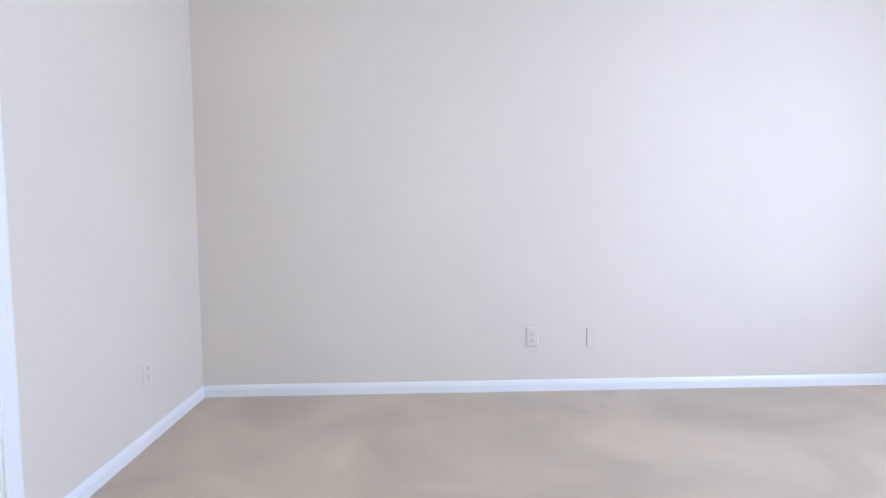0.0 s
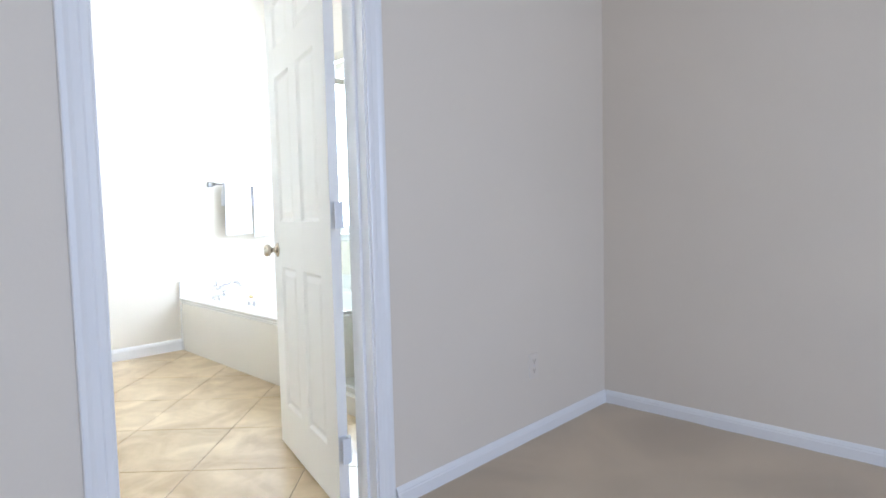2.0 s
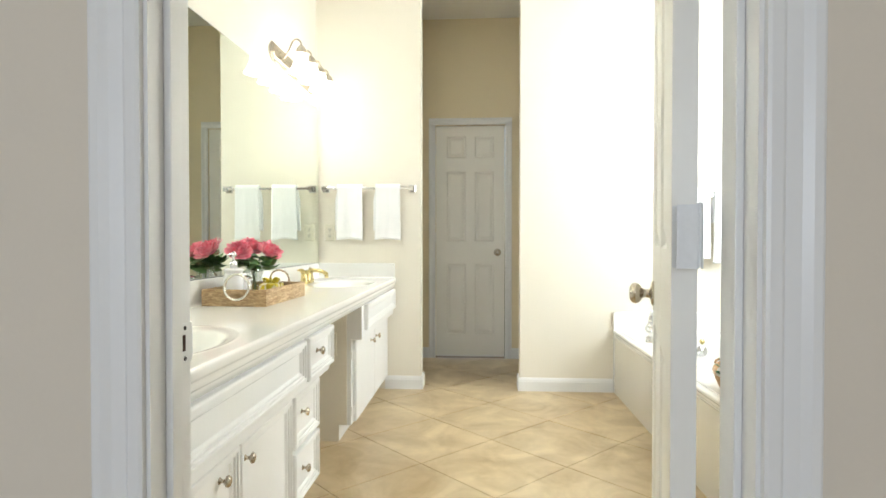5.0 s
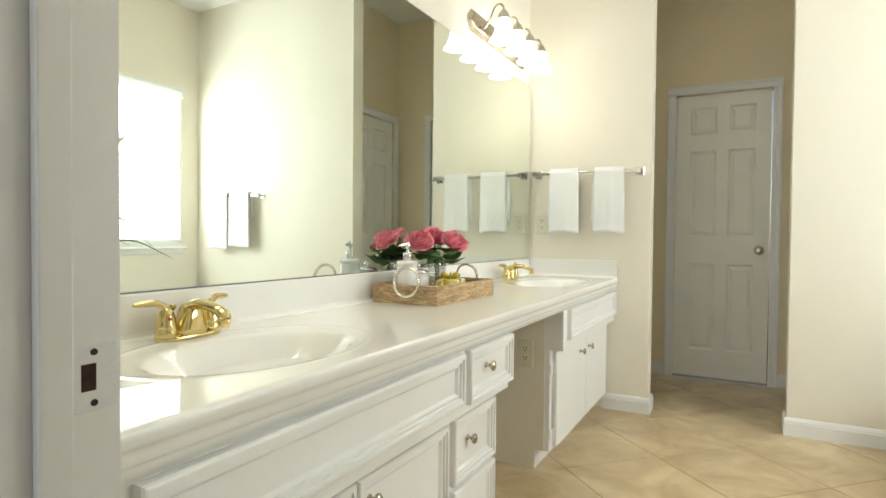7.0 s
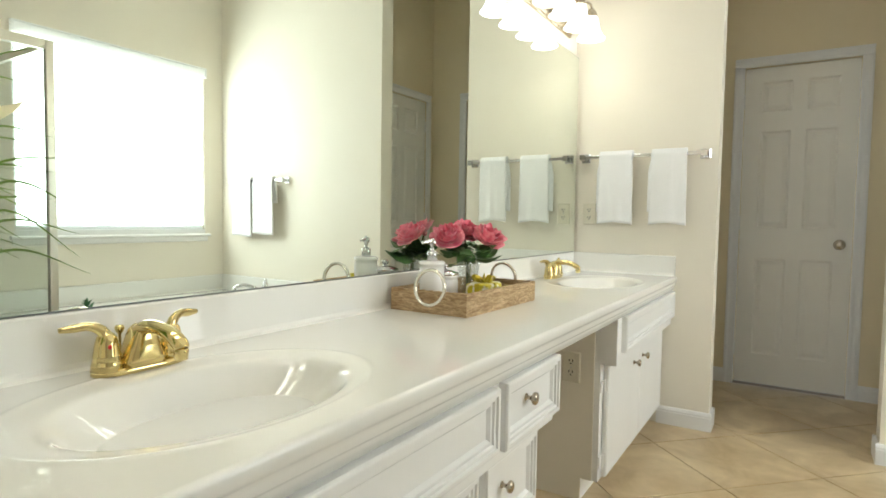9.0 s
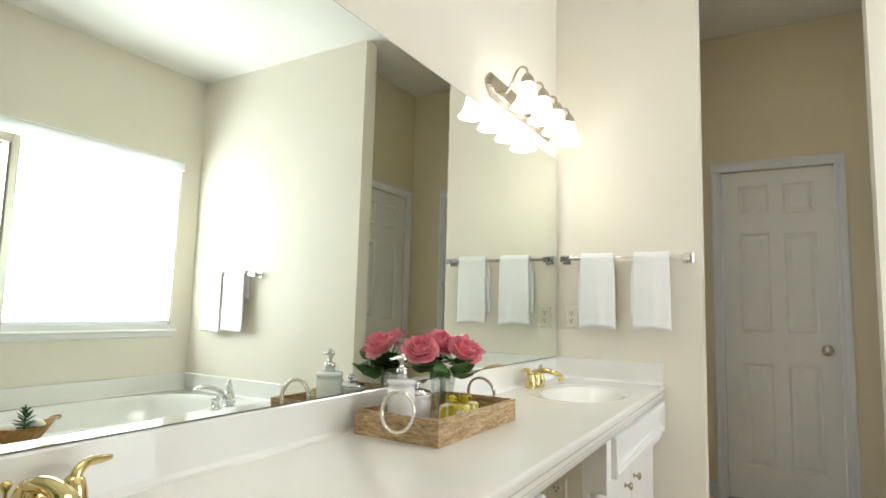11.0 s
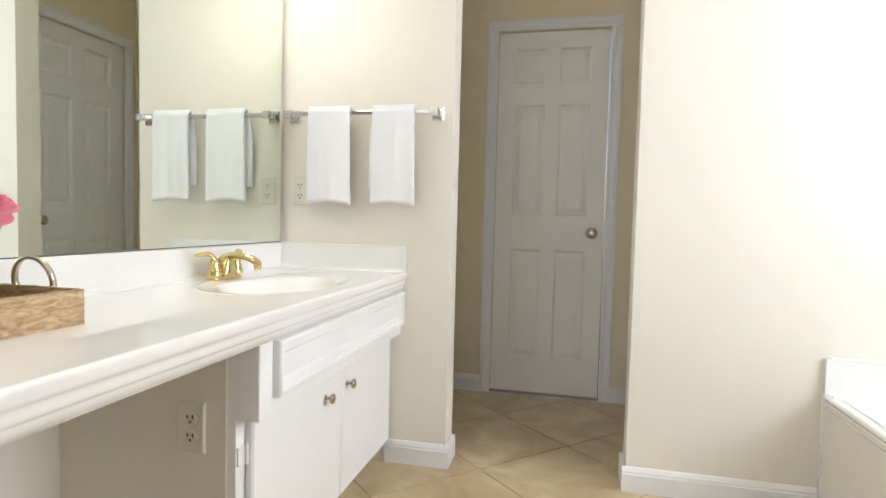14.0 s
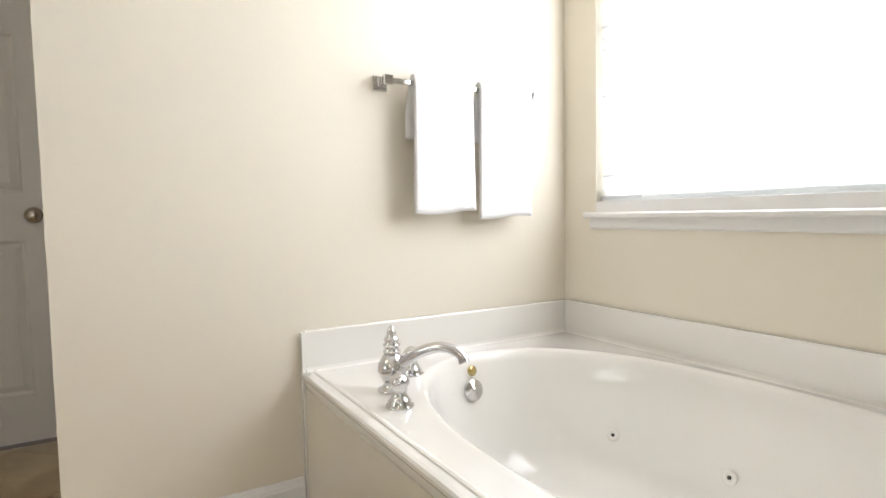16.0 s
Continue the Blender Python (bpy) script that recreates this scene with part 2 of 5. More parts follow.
def spline(pts, n=6):
    """A smooth line through the points."""
    p = [Vector(q) for q in pts]
    p = [2 * p[0] - p[1]] + p + [2 * p[-1] - p[-2]]
    out = []
    for i in range(1, len(p) - 2):
        for k in range(n):
            t = k / n
            a, b, c, d = p[i - 1:i + 3]
            out.append(0.5 * (2 * b + (c - a) * t + (2 * a - 5 * b + 4 * c - d) * t * t + (3 * b - 3 * c + d - a) * t ** 3))
    return out + [p[-2]]


def tube(bm, pts, radii, seg=10, n=6, flat=1.0, m=None):
    m = m or Matrix()
    line = spline(pts, n)
    rad = np.interp(np.linspace(0, 1, len(line)), np.linspace(0, 1, len(radii)), radii)
    side = None
    rings = []
    for i, c in enumerate(line):
        d = (line[min(i + 1, len(line) - 1)] - line[max(i - 1, 0)]).normalized()
        if side is None:
            side = d.orthogonal().normalized()
        side = (side - d * side.dot(d)).normalized()
        up = d.cross(side)
        rings.append([m @ (c + (side * math.cos(2 * math.pi * k / seg) + up * math.sin(2 * math.pi * k / seg) * flat) * rad[i]) for k in range(seg)])
    return loft(bm, rings, cap0=True, cap1=True)


def fronted(bm, x0, x1, z0, z1, profile, m=None):
    """A panel in the xz plane that rises along +y through (inset, depth) steps."""
    m = m or Matrix()
    rings = [[m @ Vector(p) for p in ((x0 + i, d, z0 + i), (x1 - i, d, z0 + i), (x1 - i, d, z1 - i), (x0 + i, d, z1 - i))] for i, d in profile]
    return loft(bm, rings, cap0=True, cap1=True)


def profile_run(bm, prof, a, b, out, up=Vector((0, 0, 1))):
    """Extrudes a profile of (out, up) from a to b."""
    a, b, out = Vector(a), Vector(b), Vector(out)
    return loft(bm, [[p + out * u + up * w for u, w in prof] for p in (a, b)], cap0=True, cap1=True)


def structure(ob, label, category):
    return tagged(ob, label, category, kind="structure")

# ---------------------------------------------------------------- walls, floors, ceilings
BX0, BX1, BY0 = X_BED, 3.40, -3.0
Y_S = Y_MIRROR
structure(part("wall_doorway", boxes((X_BATH, X_BED, BY0, D_LO - 0.018, 0, CEIL), (X_BATH, X_BED, D_HI + 0.018, Y_BEDN, 0, CEIL), (X_BATH, X_BED, D_LO - 0.018, D_HI + 0.018, D_TOP, CEIL)), M_WALLB), "greyish beige painted wall with the bathroom doorway", "wall")
structure(part("wall_bedroom_north", boxes((X_BED, BX1, Y_BEDN, Y_BEDN + 0.15, 0, CEIL)), M_WALLB), "bare beige painted bedroom wall", "wall")
structure(part("wall_bedroom_south", boxes((X_BED, BX1, BY0 - 0.12, BY0, 0, CEIL)), M_WALLB), "bare beige painted bedroom wall", "wall")
structure(part("wall_bedroom_east", boxes((BX1, BX1 + 0.12, BY0, -1.05, 0, CEIL), (BX1, BX1 + 0.12, 1.25, Y_BEDN, 0, CEIL), (BX1, BX1 + 0.12, -1.05, 1.25, 0, 0.7), (BX1, BX1 + 0.12, -1.05, 1.25, 2.3, CEIL)), M_WALLB), "beige painted bedroom wall with a window", "wall")
# a skin of bathroom paint on the back of the doorway wall
structure(part("wall_bath_east", boxes((X_BATH - 0.006, X_BATH, Y_S, D_LO - 0.06, 0, CEIL), (X_BATH - 0.006, X_BATH, D_HI + 0.06, Y_NORTH, 0, CEIL), (X_BATH - 0.006, X_BATH, D_LO - 0.06, D_HI + 0.06, D_TOP + 0.06, CEIL)), M_WALL), "cream painted bathroom wall round the doorway", "wall")
structure(part("wall_mirror", boxes((X_END, X_BATH, Y_S - 0.12, Y_S, 0, CEIL)), M_WALL), "cream painted wall behind the vanity", "wall")
structure(part("wall_north", boxes((X_END, W_X0, Y_NORTH, Y_NORTH + 0.15, 0, CEIL), (W_X1, X_BATH, Y_NORTH, Y_NORTH + 0.15, 0, CEIL), (W_X0, W_X1, Y_NORTH, Y_NORTH + 0.15, 0, W_Z0), (W_X0, W_X1, Y_NORTH, Y_NORTH + 0.15, W_Z1, CEIL)), M_WALL), "cream painted outer wall with the bathroom window", "wall")
structure(part("wall_end_south", boxes((X_END2, X_END, Y_S - 0.12, GAP_LO, 0, CEIL)), M_WALL), "cream painted end wall beside the vanity", "wall")
structure(part("wall_end_north", boxes((X_END2, X_END, GAP_HI, Y_NORTH + 0.15, 0, CEIL)), M_WALL), "cream painted end wall beside the bathtub", "wall")
FD_LO, FD_HI = 0.577, 1.178
structure(part("wall_hall_end", boxes((X_FAR - 0.12, X_FAR, HALL_LO - 0.12, FD_LO - 0.008, 0, CEIL), (X_FAR - 0.12, X_FAR, FD_HI + 0.008, HALL_HI + 0.12, 0, CEIL), (X_FAR - 0.12, X_FAR, FD_LO - 0.008, FD_HI + 0.008, 2.044, CEIL)), M_HALL), "end wall of the small hall with its shade in the tan colour", "wall")
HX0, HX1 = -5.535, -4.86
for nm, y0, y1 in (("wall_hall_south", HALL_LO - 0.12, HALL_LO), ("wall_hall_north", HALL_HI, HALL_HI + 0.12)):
    structure(part(nm, boxes((X_FAR, HX0 - 0.008, y0, y1, 0, CEIL), (HX1 + 0.008, X_END2, y0, y1, 0, CEIL), (HX0 - 0.008, HX1 + 0.008, y0, y1, 2.044, CEIL)), M_HALL), "side wall of the small hall with its shade in the tan colour", "wall")
structure(part("ceiling_bath", boxes((X_FAR - 0.12, X_BATH, Y_S - 0.12, Y_NORTH + 0.15, CEIL, CEIL + 0.1)), M_CEIL), "white textured bathroom ceiling", "ceiling")
structure(part("ceiling_bedroom", boxes((X_BATH, BX1 + 0.12, BY0 - 0.12, Y_BEDN + 0.15, CEIL, CEIL + 0.1)), M_CEIL), "white textured bedroom ceiling", "ceiling")

# carpet with a soft uneven pile, a little higher than the tiles
CARPET = 0.017
bm = bmesh.new()
nx, ny = 70, 84
grid = [[bm.verts.new((X_BED - 0.06 + (BX1 - X_BED + 0.06) * i / nx, BY0 + (Y_BEDN - BY0) * j / ny, CARPET + 0.002 * noise.noise((i * 0.35, j * 0.35, 0)) + 0.0015 * noise.noise((i * 0.9, j * 0.9, 4)))) for j in range(ny + 1)] for i in range(nx + 1)]
for i in range(nx):
    for j in range(ny):
        bm.faces.new((grid[i][j], grid[i + 1][j], grid[i + 1][j + 1], grid[i][j + 1]))
structure(part("floor_carpet", bm, M_CARPET, smooth=True), "beige cut-pile bedroom carpet with soft vacuum marks", "carpet")
structure(part("subfloor", boxes((X_BATH + 0.02, BX1, BY0, Y_BEDN, -0.1, -0.012)), M_GROUT), "plain slab under the carpet", "floor")
floor = structure(part("floor_tiled", boxes((X_FAR - 0.12, X_BED - 0.06, Y_S, Y_NORTH, -0.06, -0.003)), M_GROUT), "brown grout bed under diagonal floor tiles", "floor")
structure(part("threshold", boxes((X_BED - 0.075, X_BED - 0.045, D_LO, D_HI, -0.004, 0.014), bevel=0.002), M_ALU), "thin metal strip between carpet and tiles", "threshold")

# skirting
BASE = [(0, 0), (0.014, 0), (0.014, 0.066), (0.0115, 0.070), (0.0115, 0.076), (0.006, 0.088), (0.003, 0.092), (0, 0.092)]
BASEB = [(u, w * 0.90) for u, w in BASE]


def skirting(name, a, b, out, prof=BASE, label="white moulded skirting board"):
    bm = profile_run(bmesh.new(), prof, a, b, out)
    return structure(part(name, bm, M_TRIM), label, "baseboard")


skirting("baseboard", (X_BED, D_HI + 0.085, 0), (X_BED, Y_BEDN, 0), (1, 0, 0), BASEB)
skirting("baseboard", (X_BED, BY0, 0), (X_BED, D_LO - 0.075, 0), (1, 0, 0), BASEB)
skirting("baseboard", (X_BED + 0.014, Y_BEDN, 0), (BX1, Y_BEDN, 0), (0, -1, 0), BASEB)
skirting("baseboard", (BX1, BY0, 0), (BX1, Y_BEDN - 0.014, 0), (-1, 0, 0), BASEB)
skirting("baseboard", (X_END, 0.302, 0), (X_END, GAP_LO + 0.014, 0), (1, 0, 0))
skirting("baseboard", (X_END, GAP_HI - 0.014, 0), (X_END, T_Y - 0.004, 0), (1, 0, 0))
skirting("baseboard", (X_END2, GAP_LO, 0), (X_END, GAP_LO, 0), (0, 1, 0))
skirting("baseboard", (X_END2, GAP_HI, 0), (X_END, GAP_HI, 0), (0, -1, 0))
skirting("baseboard", (X_FAR, HALL_LO, 0), (X_FAR, FD_LO - 0.058, 0), (1, 0, 0))
skirting("baseboard", (X_FAR, FD_HI + 0.058, 0), (X_FAR, HALL_HI, 0), (1, 0, 0))
skirting("baseboard", (X_END2, GAP_LO + 0.014, 0), (X_END2, HALL_LO + 0.014, 0), (-1, 0, 0))
skirting("baseboard", (X_END2, HALL_HI - 0.014, 0), (X_END2, GAP_HI - 0.014, 0), (-1, 0, 0))

# door casings: a stepped flat moulding
CASE = [(0, 0), (0.011, 0), (0.013, 0.004), (0.013, 0.016), (0.010, 0.020), (0.012, 0.036), (0.017, 0.046), (0.017, 0.055), (0.015, 0.058), (0, 0.058)]


def casing(name, y0, y1, top, m, wide=1.0, label="white moulded door casing"):
    """Round an opening in the plane x = 0 of m, which faces +x. y0 to y1 is the opening."""
    th = structure(empty(name, m, label, "casing"), label, "casing")
    for nm, a, b, out in (("jamb_trim", (0, y0, 0), (0, y0, top), (0, -1, 0)), ("jamb_trim", (0, y1, 0), (0, y1, top), (0, 1, 0)), ("head_trim", (0, y0 - 0.058 * wide, top), (0, y1 + 0.058 * wide, top), (0, 0, 1))):
        bm = bmesh.new()
        a, b, o = Vector(a), Vector(b), Vector(out)
        loft(bm, [[p + Vector((1, 0, 0)) * u + o * (w * wide) for u, w in CASE] for p in (a, b)], cap0=True, cap1=True)
        part(nm, bm, M_TRIM, th)
    return th


M_BATHDOOR = pose(X_BED, 0, 0)
casing("casing_bedroom", D_LO - 0.006, D_HI + 0.006, D_TOP, M_BATHDOOR, 1.15)
casing("casing_bath", -D_HI - 0.006, -D_LO + 0.006, D_TOP, pose(X_BATH - 0.006, 0, 0, 0, 0, 180), 1.0)
casing("casing_hall_end", FD_LO - 0.004, FD_HI + 0.004, 2.046, pose(X_FAR, 0, 0), 1.0)
casing("casing_hall_south", -HX1, -HX0, 2.046, pose(0, HALL_LO, 0, 0, 0, 90), 1.0)
casing("casing_hall_north", HX0, HX1, 2.046, pose(0, HALL_HI, 0, 0, 0, -90), 1.0)

# jamb lining and stop of the bathroom doorway
lin = structure(empty("door_frame", pose(0, 0, 0), "white painted door lining with a stop", "door frame"), "white painted door lining with a stop", "door frame")
part("jamb_latch_side", boxes((X_BATH - 0.008, X_BED + 0.002, D_LO - 0.018, D_LO + 0.0, 0, D_TOP)), M_TRIM, lin)
part("jamb_hinge_side", boxes((X_BATH - 0.008, X_BED + 0.002, D_HI, D_HI + 0.018, 0, D_TOP)), M_TRIM, lin)
part("jamb_head", boxes((X_BATH - 0.008, X_BED + 0.002, D_LO, D_HI, D_TOP - 0.018, D_TOP)), M_TRIM, lin)
part("door_stop", boxes((X_BATH + 0.033, X_BATH + 0.061, D_LO, D_LO + 0.011, 0, D_TOP - 0.018), bevel=0.002), M_TRIM, lin)
part("door_stop", boxes((X_BATH + 0.033, X_BATH + 0.061, D_HI - 0.011, D_HI, 0, D_TOP - 0.018), bevel=0.002), M_TRIM, lin)
sp = part("strike_plate", boxes((X_BATH - 0.009, X_BATH + 0.031, D_LO, D_LO + 0.0022, 0.856, 0.915), (X_BATH - 0.012, X_BATH - 0.008, D_LO - 0.004, D_LO + 0.0018, 0.863, 0.908), bevel=0.0007), M_HINGE, lin, "worn metal strike plate")
part("latch_hole", boxes((X_BATH + 0.010, X_BATH + 0.023, D_LO + 0.001, D_LO + 0.0027, 0.874, 0.898), bevel=0.0004), M_RUST, sp, "dark rusty latch hole")
for z in (0.863, 0.908):
    part("screw", lathe(bmesh.new(), [(0.0032, 0.0), (0.003, 0.0012)], pose(X_BATH + 0.012, D_LO + 0.0022, z, -90, 0, 0), 10), M_DARK, sp)


# ---------------------------------------------------------------- doors
PANEL_ROWS = ((0.195, 0.815), (1.01, 1.625), (1.745, 1.935))


def six_panel_door(name, w, h, m, label, knob_side=1, hinge_side=0, knob_mat=None, hinges=True, knob_z=0.917):
    """A leaf in the local yz plane: y from 0 (hinge) to w, the face towards +x; parts on both faces."""
    d = empty(name, m, label, "door", kind="structure")
    t = 0.035
    bm = bmesh.new()
    st, mid = w * 0.155, w * 0.13
    cols = ((st, (w - mid) / 2), ((w + mid) / 2, w - st))
    zs = [0.0] + [z for r in PANEL_ROWS for z in r] + [h]
    core = 0.012
    box(bm, -t + core, -core, 0.001, w - 0.001, 0.001, h - 0.001)
    part("leaf", bm, M_DOOR, d)
    for y0, y1 in ((0, cols[0][0]), (cols[0][1], cols[1][0]), (cols[1][1], w)):
        part("stile", boxes((-t, 0, y0, y1, 0, h)), M_DOOR, d)
    for z0, z1 in ((0, zs[1]), (zs[2], zs[3]), (zs[4], zs[5]), (zs[6], h)):
        for y0, y1 in cols:
            part("rail", boxes((-t + 0.0004, -0.0004, y0, y1, z0, z1)), M_DOOR, d)
    for z0, z1 in PANEL_ROWS:
        for y0, y1 in cols:
            bm = bmesh.new()
            for s in (0, 1):
                def at(i, dd):
                    x = -dd if s == 0 else -t + dd
                    q = [(x, y0 + i, z0 + i), (x, y1 - i, z0 + i), (x, y1 - i, z1 - i), (x, y0 + i, z1 - i)]
                    return [Vector(p) for p in (q if s == 0 else q[::-1])]
                loft(bm, [at(i, dd) for i, dd in ((0, 0.0015), (0.007, 0.0085), (0.012, 0.0112), (0.016, 0.0112), (0.038, 0.0035), (0.042, 0.0035))], cap1=True)
            part("panel", bm, M_DOOR, d)
    ky = w - 0.062
    k = part("knob", knob_mesh(t), knob_mat or M_NICKEL, d, "satin nickel round door knob", smooth=True)
    k.matrix_local = pose(0, ky, knob_z)
    part("latch_plate", boxes((-t + 0.006, -0.006, w - 0.001, w + 0.0015, 0.89, 0.945)), M_STEEL, d)
    if hinges:
        for z in (0.22, 1.04, 1.82):
            bm = bmesh.new()
            lathe(bm, [(0.006, -0.046), (0.006, 0.046), (0.004, 0.05)], pose(hinge_side, -0.006, z), 10)
            box(bm, min(hinge_side, 0) - 0.030 if hinge_side >= 0 else hinge_side, 0 if hinge_side >= 0 else -0.005, -0.0016, 0.0004, z - 0.044, z + 0.044)
            for k3 in (-0.03, 0, 0.03):
                lathe(bm, [(0.0035, 0), (0.0035, 0.002)], pose(-0.016, -0.0016, z + k3, 90), 8)
            part("hinge", bm, M_HINGE, d, "pale metal butt hinge")
    return d


def knob_mesh(t):
    bm = bmesh.new()
    prof = [(0.032, 0.0), (0.032, 0.004), (0.026, 0.007), (0.012, 0.010), (0.011, 0.024), (0.016, 0.030), (0.025, 0.036), (0.028, 0.045), (0.026, 0.054), (0.018, 0.060), (0.008, 0.062)]
    lathe(bm, prof, pose(0, 0, 0, 0, 90, 0), 20)
    lathe(bm, prof, pose(-t, 0, 0, 0, -90, 0), 20)
    return bm


bath_door = six_panel_door("door_bathroom", 0.762, 2.02, pose(-1.490, 1.2720, 0.012, 0, 0, 75.2), "white six-panel bathroom door standing open on its hinges", hinges=False, knob_z=0.885)
for z in (0.22, 1.03, 1.82):
    bm = boxes((-0.034, -0.003, -0.0022, 0.0002, z - 0.045, z + 0.045), (-0.006, -0.003, -0.030, -0.0022, z + 0.026, z + 0.045), (-0.006, -0.003, -0.030, -0.0022, z - 0.010, z + 0.010), (-0.006, -0.003, -0.030, -0.0022, z - 0.045, z - 0.026), (-0.030, -0.003, -0.0325, -0.030, z - 0.045, z + 0.045))
    lathe(bm, [(0.0055, -0.045), (0.0055, 0.045), (0.003, 0.049)], pose(0.001, -0.016, z), 10)
    for dx, dz in ((-0.026, 0.03), (-0.012, 0.0), (-0.026, -0.03)):
        lathe(bm, [(0.0035, 0), (0.003, 0.001)], pose(dx, -0.0022, z + dz, 90), 8)
    part("hinge", bm, M_HINGE, bath_door, "pale metal butt hinge")
six_panel_door("door_hall_end", FD_HI - FD_LO, 2.026, pose(X_FAR - 0.012, FD_LO, 0.014), "closed white six-panel door at the end of the hall")
six_panel_door("door_hall_south", HX1 - HX0, 2.026, pose(HX0, HALL_LO - 0.047, 0.014, 0, 0, -90), "closed white six-panel door in the hall's side wall", hinge_side=-0.035)
six_panel_door("door_hall_north", HX1 - HX0, 2.026, pose(HX0, HALL_HI + 0.012, 0.014, 0, 0, -90), "closed white six-panel door in the hall's other side wall")

# ---------------------------------------------------------------- bathroom window
win = structure(empty("window_1", pose(0, 0, 0), "white framed bathroom window", "window"), "white framed bathroom window behind a lowered blind", "window")
part("window_frame", boxes((W_X0, W_X0 + 0.04, Y_NORTH + 0.09, Y_NORTH + 0.13, W_Z0, W_Z1), (W_X1 - 0.04, W_X1, Y_NORTH + 0.09, Y_NORTH + 0.13, W_Z0, W_Z1), (W_X0 + 0.04, W_X1 - 0.04, Y_NORTH + 0.09, Y_NORTH + 0.13, W_Z0, W_Z0 + 0.04), (W_X0 + 0.04, W_X1 - 0.04, Y_NORTH + 0.09, Y_NORTH + 0.13, W_Z1 - 0.04, W_Z1), (W_X0 + 0.04, W_X1 - 0.04, Y_NORTH + 0.092, Y_NORTH + 0.128, 1.54, 1.58)), M_TRIM, win)
pane = part("pane", boxes((W_X0 + 0.04, W_X1 - 0.04, Y_NORTH + 0.106, Y_NORTH + 0.112, W_Z0 + 0.04, W_Z1 - 0.04)), M_PANE, win)
pane.visible_shadow = False
sill_prof = [(-0.02, 0), (-0.02, -0.022), (0.034, -0.022), (0.040, -0.017), (0.040, -0.006), (0.034, 0)]
part("window_sill", profile_run(bmesh.new(), sill_prof, (W_X0 - 0.03, Y_NORTH, 0.9 - 0.0), (W_X1 + 0.03, Y_NORTH, 0.9), (0, -1, 0)), M_TRIM, win)
part("sill_apron", profile_run(bmesh.new(), [(0, -0.022), (0.016, -0.022), (0.014, -0.055), (0.009, -0.062), (0, -0.062)], (W_X0 - 0.018, Y_NORTH, 0.9), (W_X1 + 0.018, Y_NORTH, 0.9), (0, -1, 0)), M_TRIM, win)
part("reveal", boxes((W_X0 - 0.001, W_X1 + 0.001, Y_NORTH + 0.02, Y_NORTH + 0.09, 0.878, W_Z0 + 0.001), (W_X0 - 0.001, W_X1 + 0.001, Y_NORTH - 0.0005, Y_NORTH + 0.021, 0.899, W_Z0 + 0.001)), M_TRIM, win)

blind = empty("window_blind", pose(0, 0, 0), "lowered white slatted blind glowing with daylight", "blind")
part("valance", fronted(bmesh.new(), W_X0 - 0.004, W_X1 + 0.01, 2.165, 2.245, [(0, 0), (0, -0.030), (0.004, -0.036), (0.010, -0.036), (0.014, -0.032)], pose(0, Y_NORTH - 0.001, 0)), M_BLIND, blind)
slat_me = None
z = W_Z0 + 0.035
while z < 2.17:
    if slat_me is None:
        bm = bmesh.new()
        hw, cv = 0.025, 0.004
        pts = [(-hw, 0), (-hw * 0.5, cv * 0.75), (0, cv), (hw * 0.5, cv * 0.75), (hw, 0)]
        ring = [(u, w) for u, w in pts] + [(u, w - 0.003) for u, w in pts[::-1]]
        loft(bm, [[Vector((x, u, w)) for u, w in ring] for x in (W_X0 + 0.008, W_X1 - 0.008)], cap0=True, cap1=True)
        s = part("slat", bm, M_BLIND, blind)
        slat_me = s.data
    else:
        s = new("slat", slat_me)
        s.parent = blind
    s.matrix_local = pose(0, Y_NORTH + 0.036, z, -62, 0, 0)
    z += 0.042
part("bottom_rail", boxes((W_X0 + 0.008, W_X1 - 0.008, Y_NORTH + 0.016, Y_NORTH + 0.060, W_Z0 + 0.003, W_Z0 + 0.020), bevel=0.004), M_BLIND, blind)
for x in (W_X0 + 0.2, W_X1 - 0.2):
    part("ladder_cord", boxes((x - 0.0015, x + 0.0015, Y_NORTH + 0.008, Y_NORTH + 0.011, W_Z0 + 0.01, 2.17)), M_BLIND, blind)

# bedroom window frame
bw = structure(empty("window_2", pose(0, 0, 0), "white framed bedroom window", "window"), "white framed bedroom window", "window")
for y0, y1, z0, z1 in ((-1.05, -1.00, 0.7, 2.3), (1.2, 1.25, 0.7, 2.3), (-1.00, 1.2, 0.7, 0.75), (-1.00, 1.2, 2.25, 2.3), (0.08, 0.12, 0.75, 2.25)):
    part("frame_bar", boxes((BX1 + 0.03, BX1 + 0.09, y0, y1, z0, z1)), M_TRIM, bw)

# ---------------------------------------------------------------- vanity
Y_BAND, Y_LOW, Y_TOE = 0.358, 0.300, 0.236
KNEE_LO, KNEE_HI = -3.515, -2.885
STEPS = [(0, 0), (0, 0.017), (0.003, 0.021), (0.006, 0.022), (0.013, 0.022), (0.015, 0.017), (0.022, 0.017), (0.024, 0.012), (0.031, 0.012), (0.038, 0.005), (0.042, 0.005)]
FLAT = [(0, 0), (0, 0.013), (0.005, 0.018), (0.010, 0.018), (0.014, 0.0165), (0.018, 0.0165)]
SMALL_KNOB = [(0.009, 0), (0.009, 0.002), (0.005, 0.004), (0.0048, 0.012), (0.008, 0.016), (0.0145, 0.020), (0.0155, 0.024), (0.013, 0.028), (0.006, 0.0305)]


def small_knob(parent, x, y, z):
    k = part("knob", lathe(bmesh.new(), SMALL_KNOB, pose(0, 0, 0, -90, 0, 0), 16), M_NICKEL, parent, "satin nickel round knob", smooth=True)
    k.matrix_local = pose(x, y, z)


